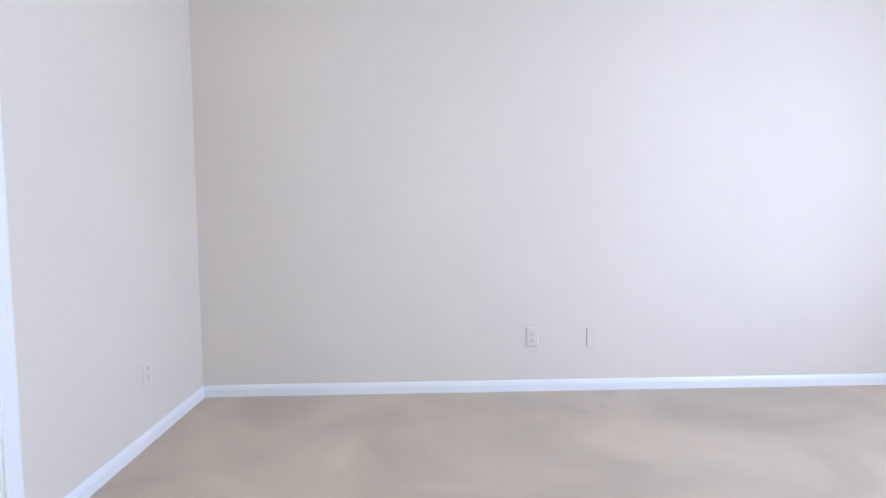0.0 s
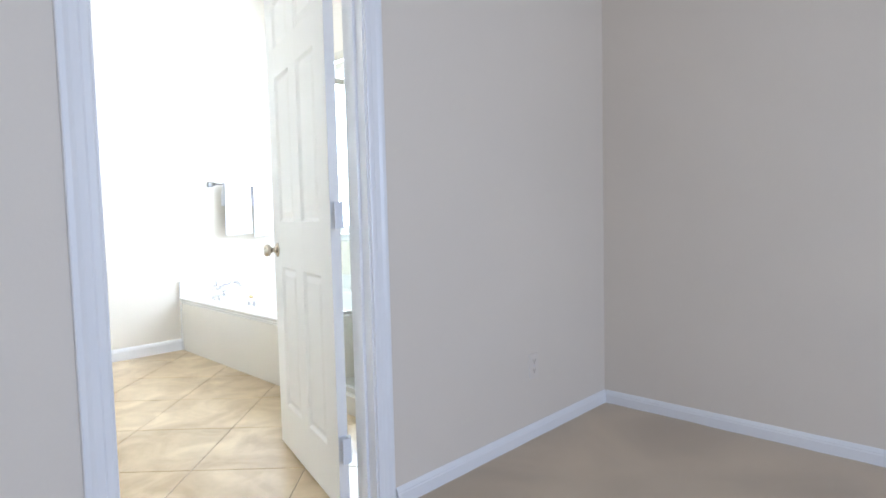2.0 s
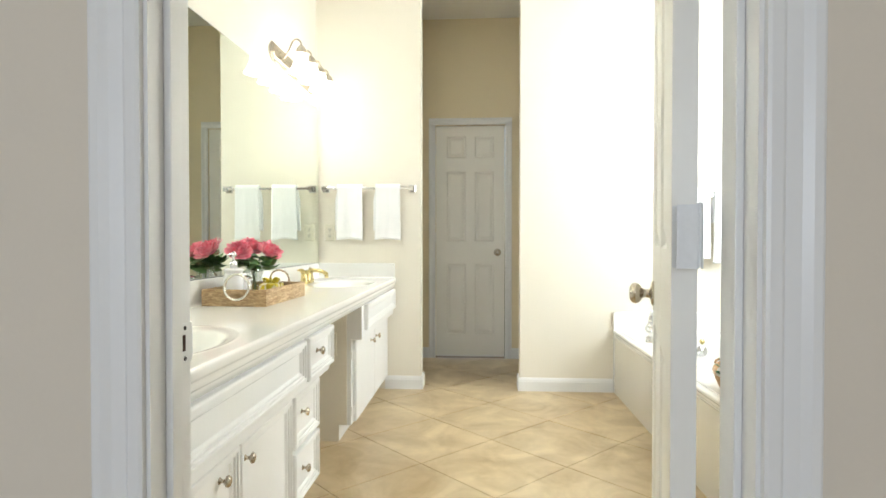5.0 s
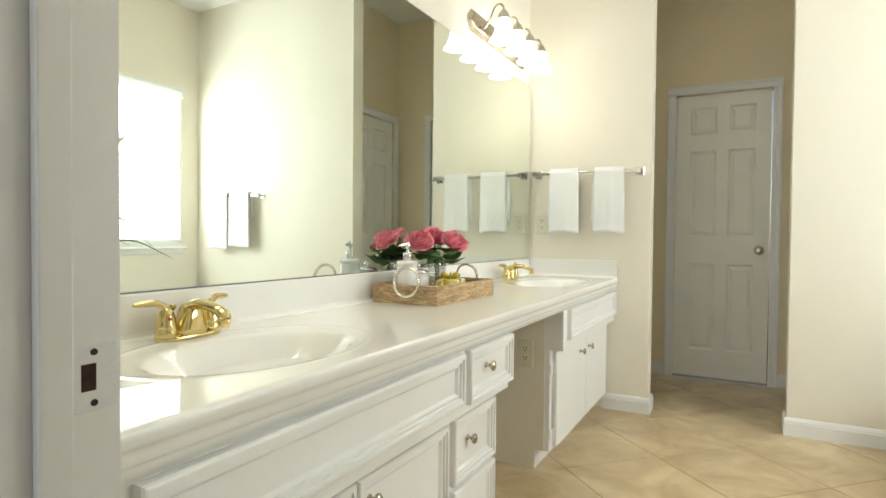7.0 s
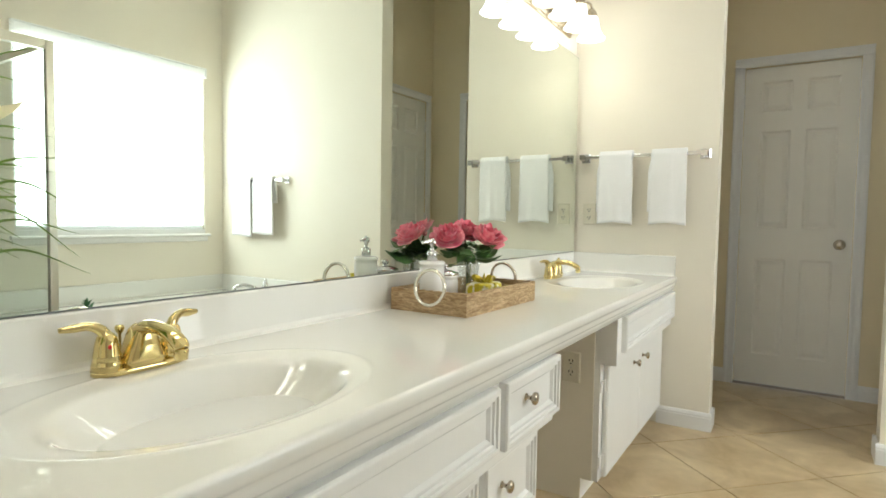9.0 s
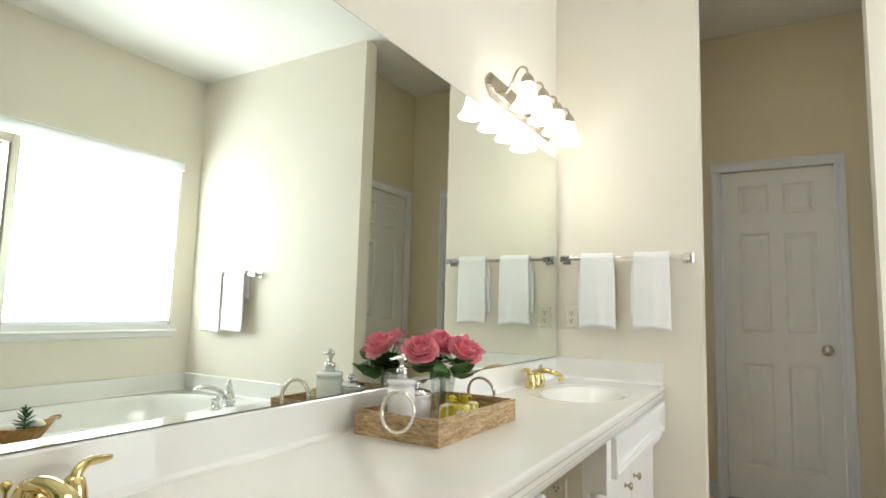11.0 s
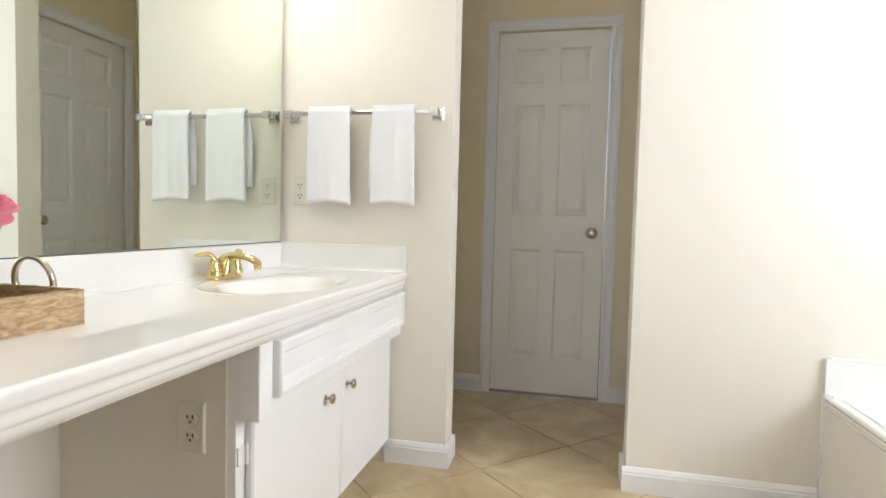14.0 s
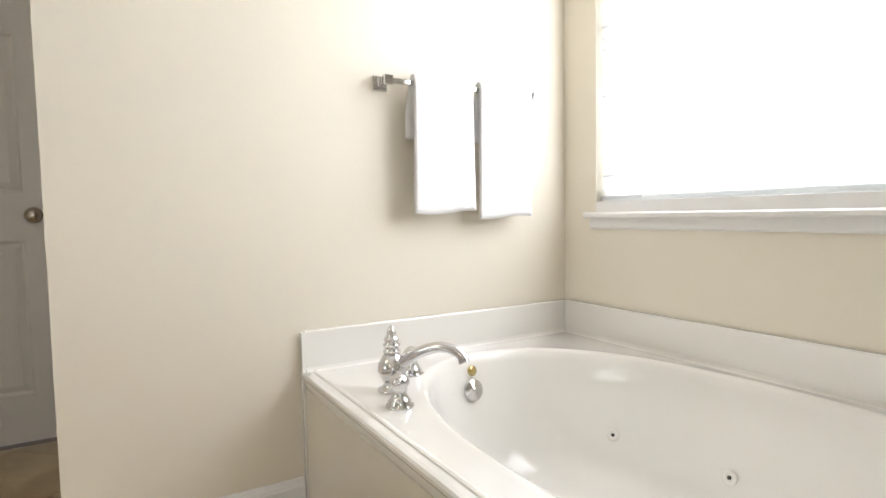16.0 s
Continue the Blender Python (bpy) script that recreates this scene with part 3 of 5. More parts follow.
def front(parent, name, x0, x1, z0, z1, y, prof=STEPS, knob=None):
    f = part(name, fronted(bmesh.new(), x0, x1, z0, z1, prof, pose(0, y, 0)), M_CAB, parent)
    if knob:
        small_knob(f, knob[0], y + prof[-1][1], knob[1])
    return f


v1 = empty("vanity_cabinet", pose(0, 0, 0), "white painted vanity cabinet with stepped drawer fronts under the first basin", "cabinet", "vanity cabinets")
part("body", boxes((KNEE_HI, X_BATH - 0.008, Y_S + 0.002, Y_LOW, 0.085, 0.525), (KNEE_HI + 0.001, X_BATH - 0.008, Y_S + 0.002, Y_TOE, 0.0, 0.086)), M_CAB, v1)
part("top_band", boxes((KNEE_HI, X_BATH - 0.008, Y_S + 0.002, Y_BAND, 0.522, C_Z - 0.060), bevel=0.003), M_CAB, v1)
front(v1, "false_front", -2.525, -1.60, 0.560, 0.698, Y_BAND)
front(v1, "drawer", -2.880, -2.556, 0.550, 0.700, Y_BAND, knob=(-2.69, 0.634))
front(v1, "drawer", -2.875, -2.580, 0.300, 0.490, Y_LOW, knob=(-2.69, 0.408))
front(v1, "drawer", -2.875, -2.580, 0.100, 0.285, Y_LOW, knob=(-2.70, 0.195))
front(v1, "cabinet_door", -2.545, -2.128, 0.100, 0.490, Y_LOW, knob=(-2.185, 0.43))
front(v1, "cabinet_door", -2.120, -1.62, 0.100, 0.490, Y_LOW, knob=(-2.030, 0.43))

v2 = empty("vanity_cabinet", pose(0, 0, 0), "white painted vanity cabinet with two plain doors under the second basin", "cabinet", "vanity cabinets")
part("body", boxes((X_END + 0.002, KNEE_LO - 0.004, Y_S + 0.002, Y_LOW, 0.085, 0.528), (X_END + 0.002, KNEE_LO - 0.005, Y_S + 0.002, Y_TOE, 0, 0.086)), M_CAB, v2)
part("side_panel", boxes((KNEE_LO - 0.004, KNEE_LO, Y_S + 0.002, Y_LOW - 0.022, 0.086, C_Z - 0.05), (KNEE_LO - 0.004, KNEE_LO, Y_S + 0.002, Y_TOE, 0.0, 0.087)), M_CABSIDE, v2, "cream cabinet side with shade in its beige colour")
part("top_band", boxes((X_END + 0.002, KNEE_LO - 0.0045, Y_S + 0.002, Y_BAND, 0.526, C_Z - 0.060), bevel=0.003), M_CAB, v2)
front(v2, "false_front", -4.545, -3.575, 0.568, 0.700, Y_BAND)
for x0, x1, kx in ((-4.060, -3.555, -3.945), (-4.553, -4.067, -4.108)):
    front(v2, "cabinet_door", x0, x1, 0.095, 0.515, Y_LOW + 0.004, FLAT, (kx, 0.450))
for z in (0.155, 0.440):
    bm = bmesh.new()
    box(bm, KNEE_LO - 0.037, KNEE_LO - 0.008, Y_LOW, Y_LOW + 0.005, z - 0.022, z + 0.022, bevel=0.001)
    lathe(bm, [(0.004, -0.024), (0.004, 0.024)], pose(KNEE_LO - 0.036, Y_LOW + 0.008, z), 8)
    part("hinge", bm, M_CAB, v2, "white painted surface hinge")
back = structure(part("knee_space_back", boxes((KNEE_LO, KNEE_HI, Y_S, Y_S + 0.006, 0.0, 0.70)), M_WALL), "painted wall inside the vanity knee space", "wall")

# worktop in one piece with two oval basins, a backsplash and a side splash
top = empty("worktop", pose(0, 0, 0), "glossy cream cultured marble worktop with two moulded oval basins", "worktop")
BASINS = ((-2.030, 0.128), (-4.035, 0.128))


def basin_depth(x, y):
    z = 0.0
    for cx, cy in BASINS:
        r = math.hypot((x - cx) / 0.295, (y - cy + 0.012) / 0.205)
        if r < 1.1:
            z += 0.0010 * math.exp(-((r - 1.0) / 0.026) ** 2)
            if r < 1:
                z -= 0.008 * (1 - r ** 3)
        q = math.hypot((x - cx) / 0.238, (y - cy) / 0.163)
        if q < 1.6:
            z -= 0.006 * math.log(1 + math.exp(0.125 * (1 - q * q) / 0.006))
    return z


bm = bmesh.new()
x0, x1, y0, y1 = X_END + 0.002, X_BATH - 0.008, Y_S + 0.016, C_Y - 0.010
nx, ny = 860, 170
g = []
for i in range(nx + 1):
    x = x0 + (x1 - x0) * i / nx
    g.append([bm.verts.new((x, y0 + (y1 - y0) * j / ny, C_Z + basin_depth(x, y0 + (y1 - y0) * j / ny))) for j in range(ny + 1)])
for i in range(nx):
    for j in range(ny):
        bm.faces.new((g[i][j], g[i + 1][j], g[i + 1][j + 1], g[i][j + 1]))
part("basin_top", bm, M_MARBLE, top, smooth=True)
EDGE = [(-0.012, 0.0), (-0.008, -0.0002), (-0.004, -0.0014), (-0.001, -0.004), (0.0003, -0.008), (0.0004, -0.014), (0.0, -0.021), (-0.0015, -0.025), (-0.0045, -0.0285), (-0.0065, -0.032), (-0.0070, -0.038), (-0.0072, -0.046), (-0.0085, -0.049), (-0.0115, -0.0515), (-0.013, -0.055), (-0.0135, -0.071), (-0.060, -0.0712)]
bm = bmesh.new()
loft(bm, [[Vector((x, C_Y + u, C_Z + w)) for u, w in EDGE] for x in (x0, x1)], closed=False)
part("front_edge", bm, M_MARBLE, top, smooth=True)
SPL = [(0, 0), (0.0, 0.100), (0.003, 0.103), (0.015, 0.103), (0.0185, 0.100), (0.019, 0.014), (0.0225, 0.005), (0.032, 0.0005), (0.032, -0.01), (0, -0.01)]
part("backsplash", profile_run(bmesh.new(), SPL, (x0, Y_S, C_Z), (x1, Y_S, C_Z), (0, 1, 0)), M_MARBLE, top, smooth=False)
part("side_splash", profile_run(bmesh.new(), SPL, (X_END, Y_S + 0.019, C_Z), (X_END, C_Y - 0.010, C_Z), (1, 0, 0)), M_MARBLE, top)
for cx, cy in BASINS:
    part("drain", lathe(bmesh.new(), [(0.022, 0.0), (0.022, 0.003), (0.017, 0.004), (0.015, 0.002), (0.004, 0.005)], pose(cx, cy, C_Z - 0.1365), 20), M_BRASS, top, "brass basin drain", smooth=True)


def faucet(m):
    f = empty("basin_faucet", m, "polished brass two-handle basin faucet standing on the worktop", "faucet", "basin faucets")
    bm = bmesh.new()
    rings = []
    for k, (s, z) in enumerate(((1.0, 0.0), (1.0, 0.006), (0.95, 0.010), (0.80, 0.011))):
        rings.append([Vector((math.copysign(abs(math.cos(a)) ** 0.6, math.cos(a)) * (0.083 - 0.026 * (1 - s)), math.copysign(abs(math.sin(a)) ** 0.8, math.sin(a)) * 0.028 * s, z)) for a in [2 * math.pi * i / 32 for i in range(32)]])
    loft(bm, rings, cap0=True, cap1=True)
    part("base", bm, M_BRASS, f, smooth=True)
    # body: a broad hump that narrows forwards into the spout
    bm = bmesh.new()
    secs = [(-0.014, 0.012, 0.026, 0.006), (-0.012, 0.040, 0.022, 0.012), (-0.002, 0.062, 0.019, 0.014), (0.024, 0.076, 0.0165, 0.013), (0.060, 0.077, 0.0155, 0.011), (0.094, 0.070, 0.015, 0.0115), (0.116, 0.058, 0.0145, 0.012), (0.122, 0.050, 0.0125, 0.012)]
    line = spline([(0, a, b) for a, b, c, d in secs], 4)
    rad = np.interp(np.linspace(0, 1, len(line)), np.linspace(0, 1, len(secs)), [c for _, _, c, _ in secs])
    rad2 = np.interp(np.linspace(0, 1, len(line)), np.linspace(0, 1, len(secs)), [d for _, _, _, d in secs])
    rings = []
    for i, c in enumerate(line):
        d = (line[min(i + 1, len(line) - 1)] - line[max(i - 1, 0)]).normalized()
        up = Vector((1, 0, 0)).cross(d).normalized()
        rings.append([c + Vector((1, 0, 0)) * math.cos(t) * rad[i] + up * math.sin(t) * rad2[i] for t in [2 * math.pi * k / 16 for k in range(16)]])
    loft(bm, rings, cap0=True, cap1=True)
    # cheeks that carry the hump down to the base
    loft(bm, [[Vector((math.copysign(abs(math.cos(t)) ** 0.6, math.cos(t)) * a, 0.004 + math.copysign(abs(math.sin(t)) ** 0.6, math.sin(t)) * b, z)) for t in [2 * math.pi * k / 20 for k in range(20)]] for a, b, z in ((0.042, 0.026, 0.008), (0.036, 0.025, 0.022), (0.029, 0.024, 0.042), (0.0225, 0.023, 0.060), (0.017, 0.020, 0.072), (0.010, 0.012, 0.080))], cap0=True, cap1=True)
    part("spout", bm, M_BRASS, f, smooth=True)
    part("aerator", lathe(bmesh.new(), [(0.011, -0.012), (0.012, 0), (0.012, 0.006)], pose(0, 0.120, 0.044), 14), M_BRASS, f, smooth=True)
    for s in (-1, 1):
        bm = bmesh.new()
        lathe(bm, [(0.026, 0.008), (0.024, 0.020), (0.0215, 0.030), (0.0225, 0.033), (0.021, 0.036), (0.019, 0.052), (0.015, 0.066), (0.006, 0.074)], pose(s * 0.058, 0, 0), 18)
        tube(bm, [(s * 0.058, 0, 0.056), (s * 0.064, -0.002, 0.075), (s * 0.082, -0.008, 0.085), (s * 0.105, -0.014, 0.084), (s * 0.124, -0.018, 0.083)], [0.0145, 0.012, 0.009, 0.0085, 0.005], 12, 5, 0.75)
        h = part("handle", bm, M_BRASS, f, smooth=True)
        if s > 0:
            part("hot_mark", lathe(bmesh.new(), [(0.004, 0), (0.003, 0.0015)], pose(s * 0.062, 0.0185, 0.050, -90), 10), M_RED, h, "small red dot")
    bm = bmesh.new()
    lathe(bm, [(0.0028, 0), (0.0028, 0.056), (0.0065, 0.061), (0.0085, 0.067), (0.006, 0.072)], pose(0.020, -0.030, 0.004), 12)
    part("lift_rod", bm, M_BRASS, f, smooth=True)
    return f


f1 = faucet(pose(-2.036, -0.098, C_Z))
copy_thing(f1, pose(-4.060, -0.094, C_Z))

# mirror
mir = empty("wall_mirror_glass", pose(-1.755, Y_S + 0.0008, 0, 0, 0, -0.30), "large frameless plate mirror above the vanity", "mirror")
MW, MZ0, MZ1 = 2.788, C_Z + 0.1045, 1.942
part("glass", boxes((-MW, 0, 0.0005, 0.0055, MZ0 + 0.002, MZ1)), M_MIRROR, mir)
part("edge_line", boxes((-MW - 0.0005, 0.0005, 0.0003, 0.0060, MZ0 - 0.001, MZ0 + 0.002), (-MW - 0.0005, 0.0005, 0.0003, 0.0050, MZ1, MZ1 + 0.0015), (-MW - 0.002, -MW, 0.0003, 0.0050, MZ0 + 0.002, MZ1), (0, 0.002, 0.0003, 0.0050, MZ0 + 0.002, MZ1)), M_CHANNEL, mir, "thin dark mirror channel")

# vanity light with four bell shades
lt = empty("vanity_light", pose(-4.065, Y_S, 2.075), "brushed nickel vanity light with four glowing bell shades", "wall light")
bm = bmesh.new()


def plate_ring(hw, hh, d):
    c = hh * 0.75
    return [Vector(p) for p in ((-hw, d, -hh + c), (-hw + c, d, -hh), (hw - c, d, -hh), (hw, d, -hh + c), (hw, d, hh - c), (hw - c, d, hh), (-hw + c, d, hh), (-hw, d, hh - c))]


loft(bm, [plate_ring(*q) for q in ((0.405, 0.055, 0.001), (0.405, 0.055, 0.008), (0.398, 0.048, 0.014), (0.392, 0.042, 0.014), (0.386, 0.036, 0.020), (0.376, 0.026, 0.022), (0.37, 0.02, 0.022))], cap0=True, cap1=True)
part("backplate", bm, M_NICKEL, lt)
for k in range(4):
    x = -0.285 + 0.19 * k
    part("arm", tube(bmesh.new(), [(x, 0.018, -0.012), (x, 0.045, -0.018), (x, 0.072, 0.022), (x, 0.092, 0.068), (x, 0.118, 0.085), (x, 0.140, 0.072), (x, 0.145, 0.045)], [0.0055] * 7, 8, 5), M_NICKEL, lt, smooth=True)
    part("socket", lathe(bmesh.new(), [(0.008, 0.052), (0.016, 0.045), (0.026, 0.030), (0.031, 0.010), (0.030, 0.004), (0.012, 0.004)], pose(x, 0.145, 0), 16), M_NICKEL, lt, smooth=True)
    prof = [(0.022, 0.006), (0.030, 0.004), (0.034, -0.010), (0.038, -0.035), (0.045, -0.062), (0.056, -0.084), (0.070, -0.100), (0.069, -0.101), (0.054, -0.082), (0.043, -0.060), (0.036, -0.035), (0.032, -0.012), (0.022, -0.002)]
    seg = 24
    bm = bmesh.new()
    loft(bm, [[Vector((x + r * math.cos(2 * math.pi * i / seg), 0.145 + r * math.sin(2 * math.pi * i / seg), z)) for i in range(seg)] for r, z in prof])
    part("shade", bm, M_SHADE, lt, "glowing frosted glass bell shade", smooth=True)
    part("bulb", lathe(bmesh.new(), [(0.006, 0.0), (0.014, -0.012), (0.022, -0.035), (0.024, -0.050), (0.018, -0.066), (0.006, -0.073)], pose(x, 0.145, 0), 16), M_SHADE, lt, smooth=True)


copy_thing(lt, pose(-2.045, Y_S, 2.075))


# ---------------------------------------------------------------- outlets, towels
def outlet(m, label, sockets=2, ivory=True):
    o = empty("power_outlet", m, label, "outlet", "wall outlets")
    pm = M_PLATE if ivory else M_PLATE_W
    part("cover_plate", fronted(bmesh.new(), -0.035, 0.035, -0.0575, 0.0575, [(0, 0), (0, 0.002), (0.004, 0.006), (0.006, 0.006)]), pm, o)
    for z in ((-0.021, 0.021) if sockets == 2 else ()):
        s = part("socket", lathe(bmesh.new(), [(0.017, 0.005), (0.017, 0.0075), (0.015, 0.008)], pose(0, 0, z, -90, 0, 0), 18, 1.0, 0.85), pm, o)
        part("slots", boxes((-0.0085, -0.0052, 0.0075, 0.0088, z - 0.001, z + 0.009), (0.0052, 0.0085, 0.0075, 0.0088, z, z + 0.008), (-0.0028, 0.0028, 0.0075, 0.0088, z - 0.010, z - 0.005)), M_DARK if ivory else M_GROUT, s)
    part("screw", lathe(bmesh.new(), [(0.003, 0.005), (0.003, 0.0072)], pose(0, 0, 0, -90, 0, 0), 8), M_STEEL, o)
    return o


outlet(pose(X_END, -0.087, 1.09, 0, 0, -90), "ivory duplex outlet on the wall above the worktop")
outlet(pose(KNEE_LO, 0.192, 0.503, 0, 0, -90), "ivory duplex outlet in the cabinet side")
outlet(pose(0.537, Y_BEDN, 0.338, 0, 0, 180), "pale outlet low on the bare bedroom wall", 2, False)
outlet(pose(0.892, Y_BEDN, 0.334, 0, 0, 180), "pale blank cable plate low on the bedroom wall", 0, False)
outlet(pose(X_BED, 2.21, 0.345, 0, 0, -90), "pale outlet low beside the doorway", 2, False)


def towel_bar(name, m, length, label):
    """Along local x, out along +y."""
    b = empty(name, m, label, "towel bar", "towel bars")
    for s in (-1, 1):
        bm = fronted(bmesh.new(), s * length / 2 - 0.024, s * length / 2 + 0.024, -0.024, 0.024, [(0, 0), (0, 0.006), (0.004, 0.010), (0.010, 0.010), (0.013, 0.020), (0.011, 0.050), (0.008, 0.066), (0.010, 0.074)])
        part("post", bm, M_CHROME, b)
    part("bar", boxes((-length / 2, length / 2, 0.048, 0.064, -0.008, 0.008), bevel=0.002), M_CHROME, b)
    return b


def towel(m, w, drop_front, drop_back, label, seed):
    """A folded towel over a bar along local x, with the front at +y."""
    r = random.Random(seed)
    bm = bmesh.new()
    th = 0.013
    pts = []
    n = 26
    zz = np.linspace(0, 1, n)
    path = [(0.017, -drop_front * (1 - t)) for t in zz] + [(0.017 * math.cos(a), 0.017 * math.sin(a) + 0.0) for a in np.linspace(0.2, math.pi - 0.2, 9)] + [(-0.017, -drop_back * t) for t in zz]
    ph = r.random() * 6
    nxs = 22
    g = []
    for k, (y, z) in enumerate(path):
        row = []
        front_side = k < n
        depth = max(0.0, -z) / max(drop_front, 0.01)
        for i in range(nxs + 1):
            u = i / nxs - 0.5
            flare = 1 + (0.07 * depth if front_side else 0.02 * depth)
            fold = 0.003 * depth * math.sin(u * 7 + ph) + 0.001 * depth * math.sin(u * 19 + ph * 2) + 0.0015 * noise.noise((u * 8, z * 14, seed))
            sag = 0.006 * math.sin(u * 5 + ph) * depth
            hem = 0.003 if front_side and 0.035 < (drop_front + z) < 0.055 else 0.0
            oy = (th - hem) if front_side else -th * 0.8
            row.append(bm.verts.new((u * w * flare + (0.0 if front_side else 0.018 * min(1, depth * 4)), y + (fold + oy * 0.5) * (1 if front_side else -0.3), z + sag + 0.012)))
        g.append(row)
    for k in range(len(path) - 1):
        for i in range(nxs):
            bm.faces.new((g[k][i], g[k][i + 1], g[k + 1][i + 1], g[k + 1][i]))
    bmesh.ops.recalc_face_normals(bm, faces=bm.faces[:])
    bmesh.ops.solidify(bm, geom=bm.faces[:], thickness=0.009)
    ob = part("hand_towel", bm, M_TOWEL, smooth=True)
    ob.matrix_world = m
    return tagged(ob, label, "towel", "hanging towels")


towel_bar("towel_bar", pose(X_END, 0.190, 1.394, 0, 0, -90), 0.605, "chrome towel bar on the wall beside the mirror")
towel(pose(X_END + 0.056, 0.068, 1.394, 0, 0, -90), 0.172, 0.365, 0.30, "white terry hand towel folded over a chrome bar", 3)
towel(pose(X_END + 0.056, 0.332, 1.394, 0, 0, -90), 0.168, 0.365, 0.30, "white terry hand towel folded over a chrome bar", 8)
towel_bar("towel_bar", pose(X_END, 2.460, 1.332, 0, 0, -90), 0.60, "chrome towel bar on the wall above the bathtub")
towel(pose(X_END + 0.056, 2.360, 1.332, 0, 0, -90), 0.222, 0.435, 0.19, "white terry towel hanging above the bathtub", 5)
towel(pose(X_END + 0.056, 2.612, 1.332, 0, 0, -90), 0.214, 0.455, 0.19, "white terry towel hanging above the bathtub", 11)

# ---------------------------------------------------------------- bathtub
tub = empty("bathtub", pose(0, 0, 0), "built-in cream whirlpool bathtub with a wide deck and panelled front", "bathtub")
TX0, TX1 = X_END + 0.002, X_SHOWER - 0.02
BCX, BCY, BA, BB = -3.665, 2.446, 0.775, 0.440


def oval(a, b, z, n=128, p=2.3, dx=0.0, dy=0.0):
    out = []
    for i in range(n):
        t = 2 * math.pi * i / n
        c, s = math.cos(t), math.sin(t)
        out.append(Vector((BCX + dx + math.copysign(abs(c) ** (2 / p), c) * a, BCY + dy + math.copysign(abs(s) ** (2 / p), s) * b, z)))
    return out


def rect_ring(z, n=128):
    out = []
    for i in range(n):
        t = 2 * math.pi * i / n
        c, s = math.cos(t), math.sin(t)
        k = min((TX1 - BCX) / c if c > 1e-6 else 9, (TX0 - BCX) / c if c < -1e-6 else 9, (Y_NORTH - 0.004 - BCY) / s if s > 1e-6 else 9, (T_Y + 0.01 - BCY) / s if s < -1e-6 else 9)
        out.append(Vector((BCX + c * k, BCY + s * k, z)))
    return out


bm = bmesh.new()
loft(bm, [rect_ring(T_Z), oval(BA + 0.022, BB + 0.022, T_Z), oval(BA + 0.010, BB + 0.010, T_Z + 0.003), oval(BA, BB, T_Z + 0.001), oval(BA - 0.010, BB - 0.010, T_Z - 0.008), oval(BA - 0.018, BB - 0.018, T_Z - 0.03), oval(BA - 0.035, BB - 0.035, T_Z - 0.10), oval(BA - 0.07, BB - 0.06, T_Z - 0.22), oval(BA - 0.10, BB - 0.085, T_Z - 0.31), oval(BA - 0.14, BB - 0.12, T_Z - 0.355), oval(BA - 0.20, BB - 0.18, T_Z - 0.375), oval(BA - 0.4, BB - 0.3, T_Z - 0.38)], cap1=True)
part("basin", bm, M_TUB, tub, smooth=True)
LIP = [(-0.012, 0.0), (-0.003, -0.0012), (0.002, -0.006), (0.002, -0.014), (-0.003, -0.020), (-0.005, -0.024), (-0.005, -0.034), (-0.011, -0.040), (-0.012, -0.052)]
bm = bmesh.new()
loft(bm, [[Vector((x, T_Y + 0.012 - 0.014 - u, T_Z + w)) for u, w in LIP] for x in (TX0, TX1)], closed=False)
part("deck_lip", bm, M_TUB, tub)
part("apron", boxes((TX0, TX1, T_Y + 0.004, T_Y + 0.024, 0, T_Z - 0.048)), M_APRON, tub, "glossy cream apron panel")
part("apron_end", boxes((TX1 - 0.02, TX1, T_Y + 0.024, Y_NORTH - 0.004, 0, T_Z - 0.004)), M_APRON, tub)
part("deck_bead", profile_run(bmesh.new(), [(-0.009, -0.001), (-0.006, 0.003), (0.0, 0.0045), (0.006, 0.003), (0.009, -0.001)], (TX0 + 0.02, T_Y + 0.034, T_Z), (TX1, T_Y + 0.034, T_Z), (0, 1, 0)), M_TUB, tub)
TS = [(0, 0), (0, 0.122), (0.003, 0.127), (0.014, 0.127), (0.017, 0.122), (0.018, 0.012), (0.022, 0.004), (0.03, 0.0005), (0.03, -0.004), (0, -0.004)]
part("splash_end", profile_run(bmesh.new(), TS, (X_END, T_Y + 0.010, T_Z), (X_END, Y_NORTH - 0.001, T_Z), (1, 0, 0)), M_TUB, tub)
part("splash_back", profile_run(bmesh.new(), TS, (X_END + 0.018, Y_NORTH, T_Z), (TX1, Y_NORTH, T_Z), (0, -1, 0)), M_TUB, tub)
part("splash_foot", boxes((X_END + 0.0005, X_END + 0.019, T_Y - 0.002, T_Y + 0.0095, 0.0, T_Z + 0.122)), M_TUB, tub)
jet = [(0.021, 0.0), (0.021, 0.003), (0.018, 0.005), (0.010, 0.005), (0.006, 0.002)]
for x, y, z, s, tw in ((-4.122, 2.750, 0.182, 1, 22), (-3.760, 2.810, 0.170, 1, 0), (-3.20, 2.797, 0.205, 1, -22), (-3.95, BCY - BB + 0.075, 0.225, -1, 0), (-3.40, BCY - BB + 0.060, 0.225, -1, 0)):
    j = part("jet", lathe(bmesh.new(), jet, pose(x, y, z, 90 * s - 12 * s, 0, tw), 20), M_TUB, tub, "cream whirlpool jet", smooth=True)
    part("jet_hole", lathe(bmesh.new(), [(0.0055, 0.0), (0.0055, 0.006), (0.003, 0.0064)], pose(x, y, z, 90 * s - 12 * s, 0, tw), 10), M_DARK, j)
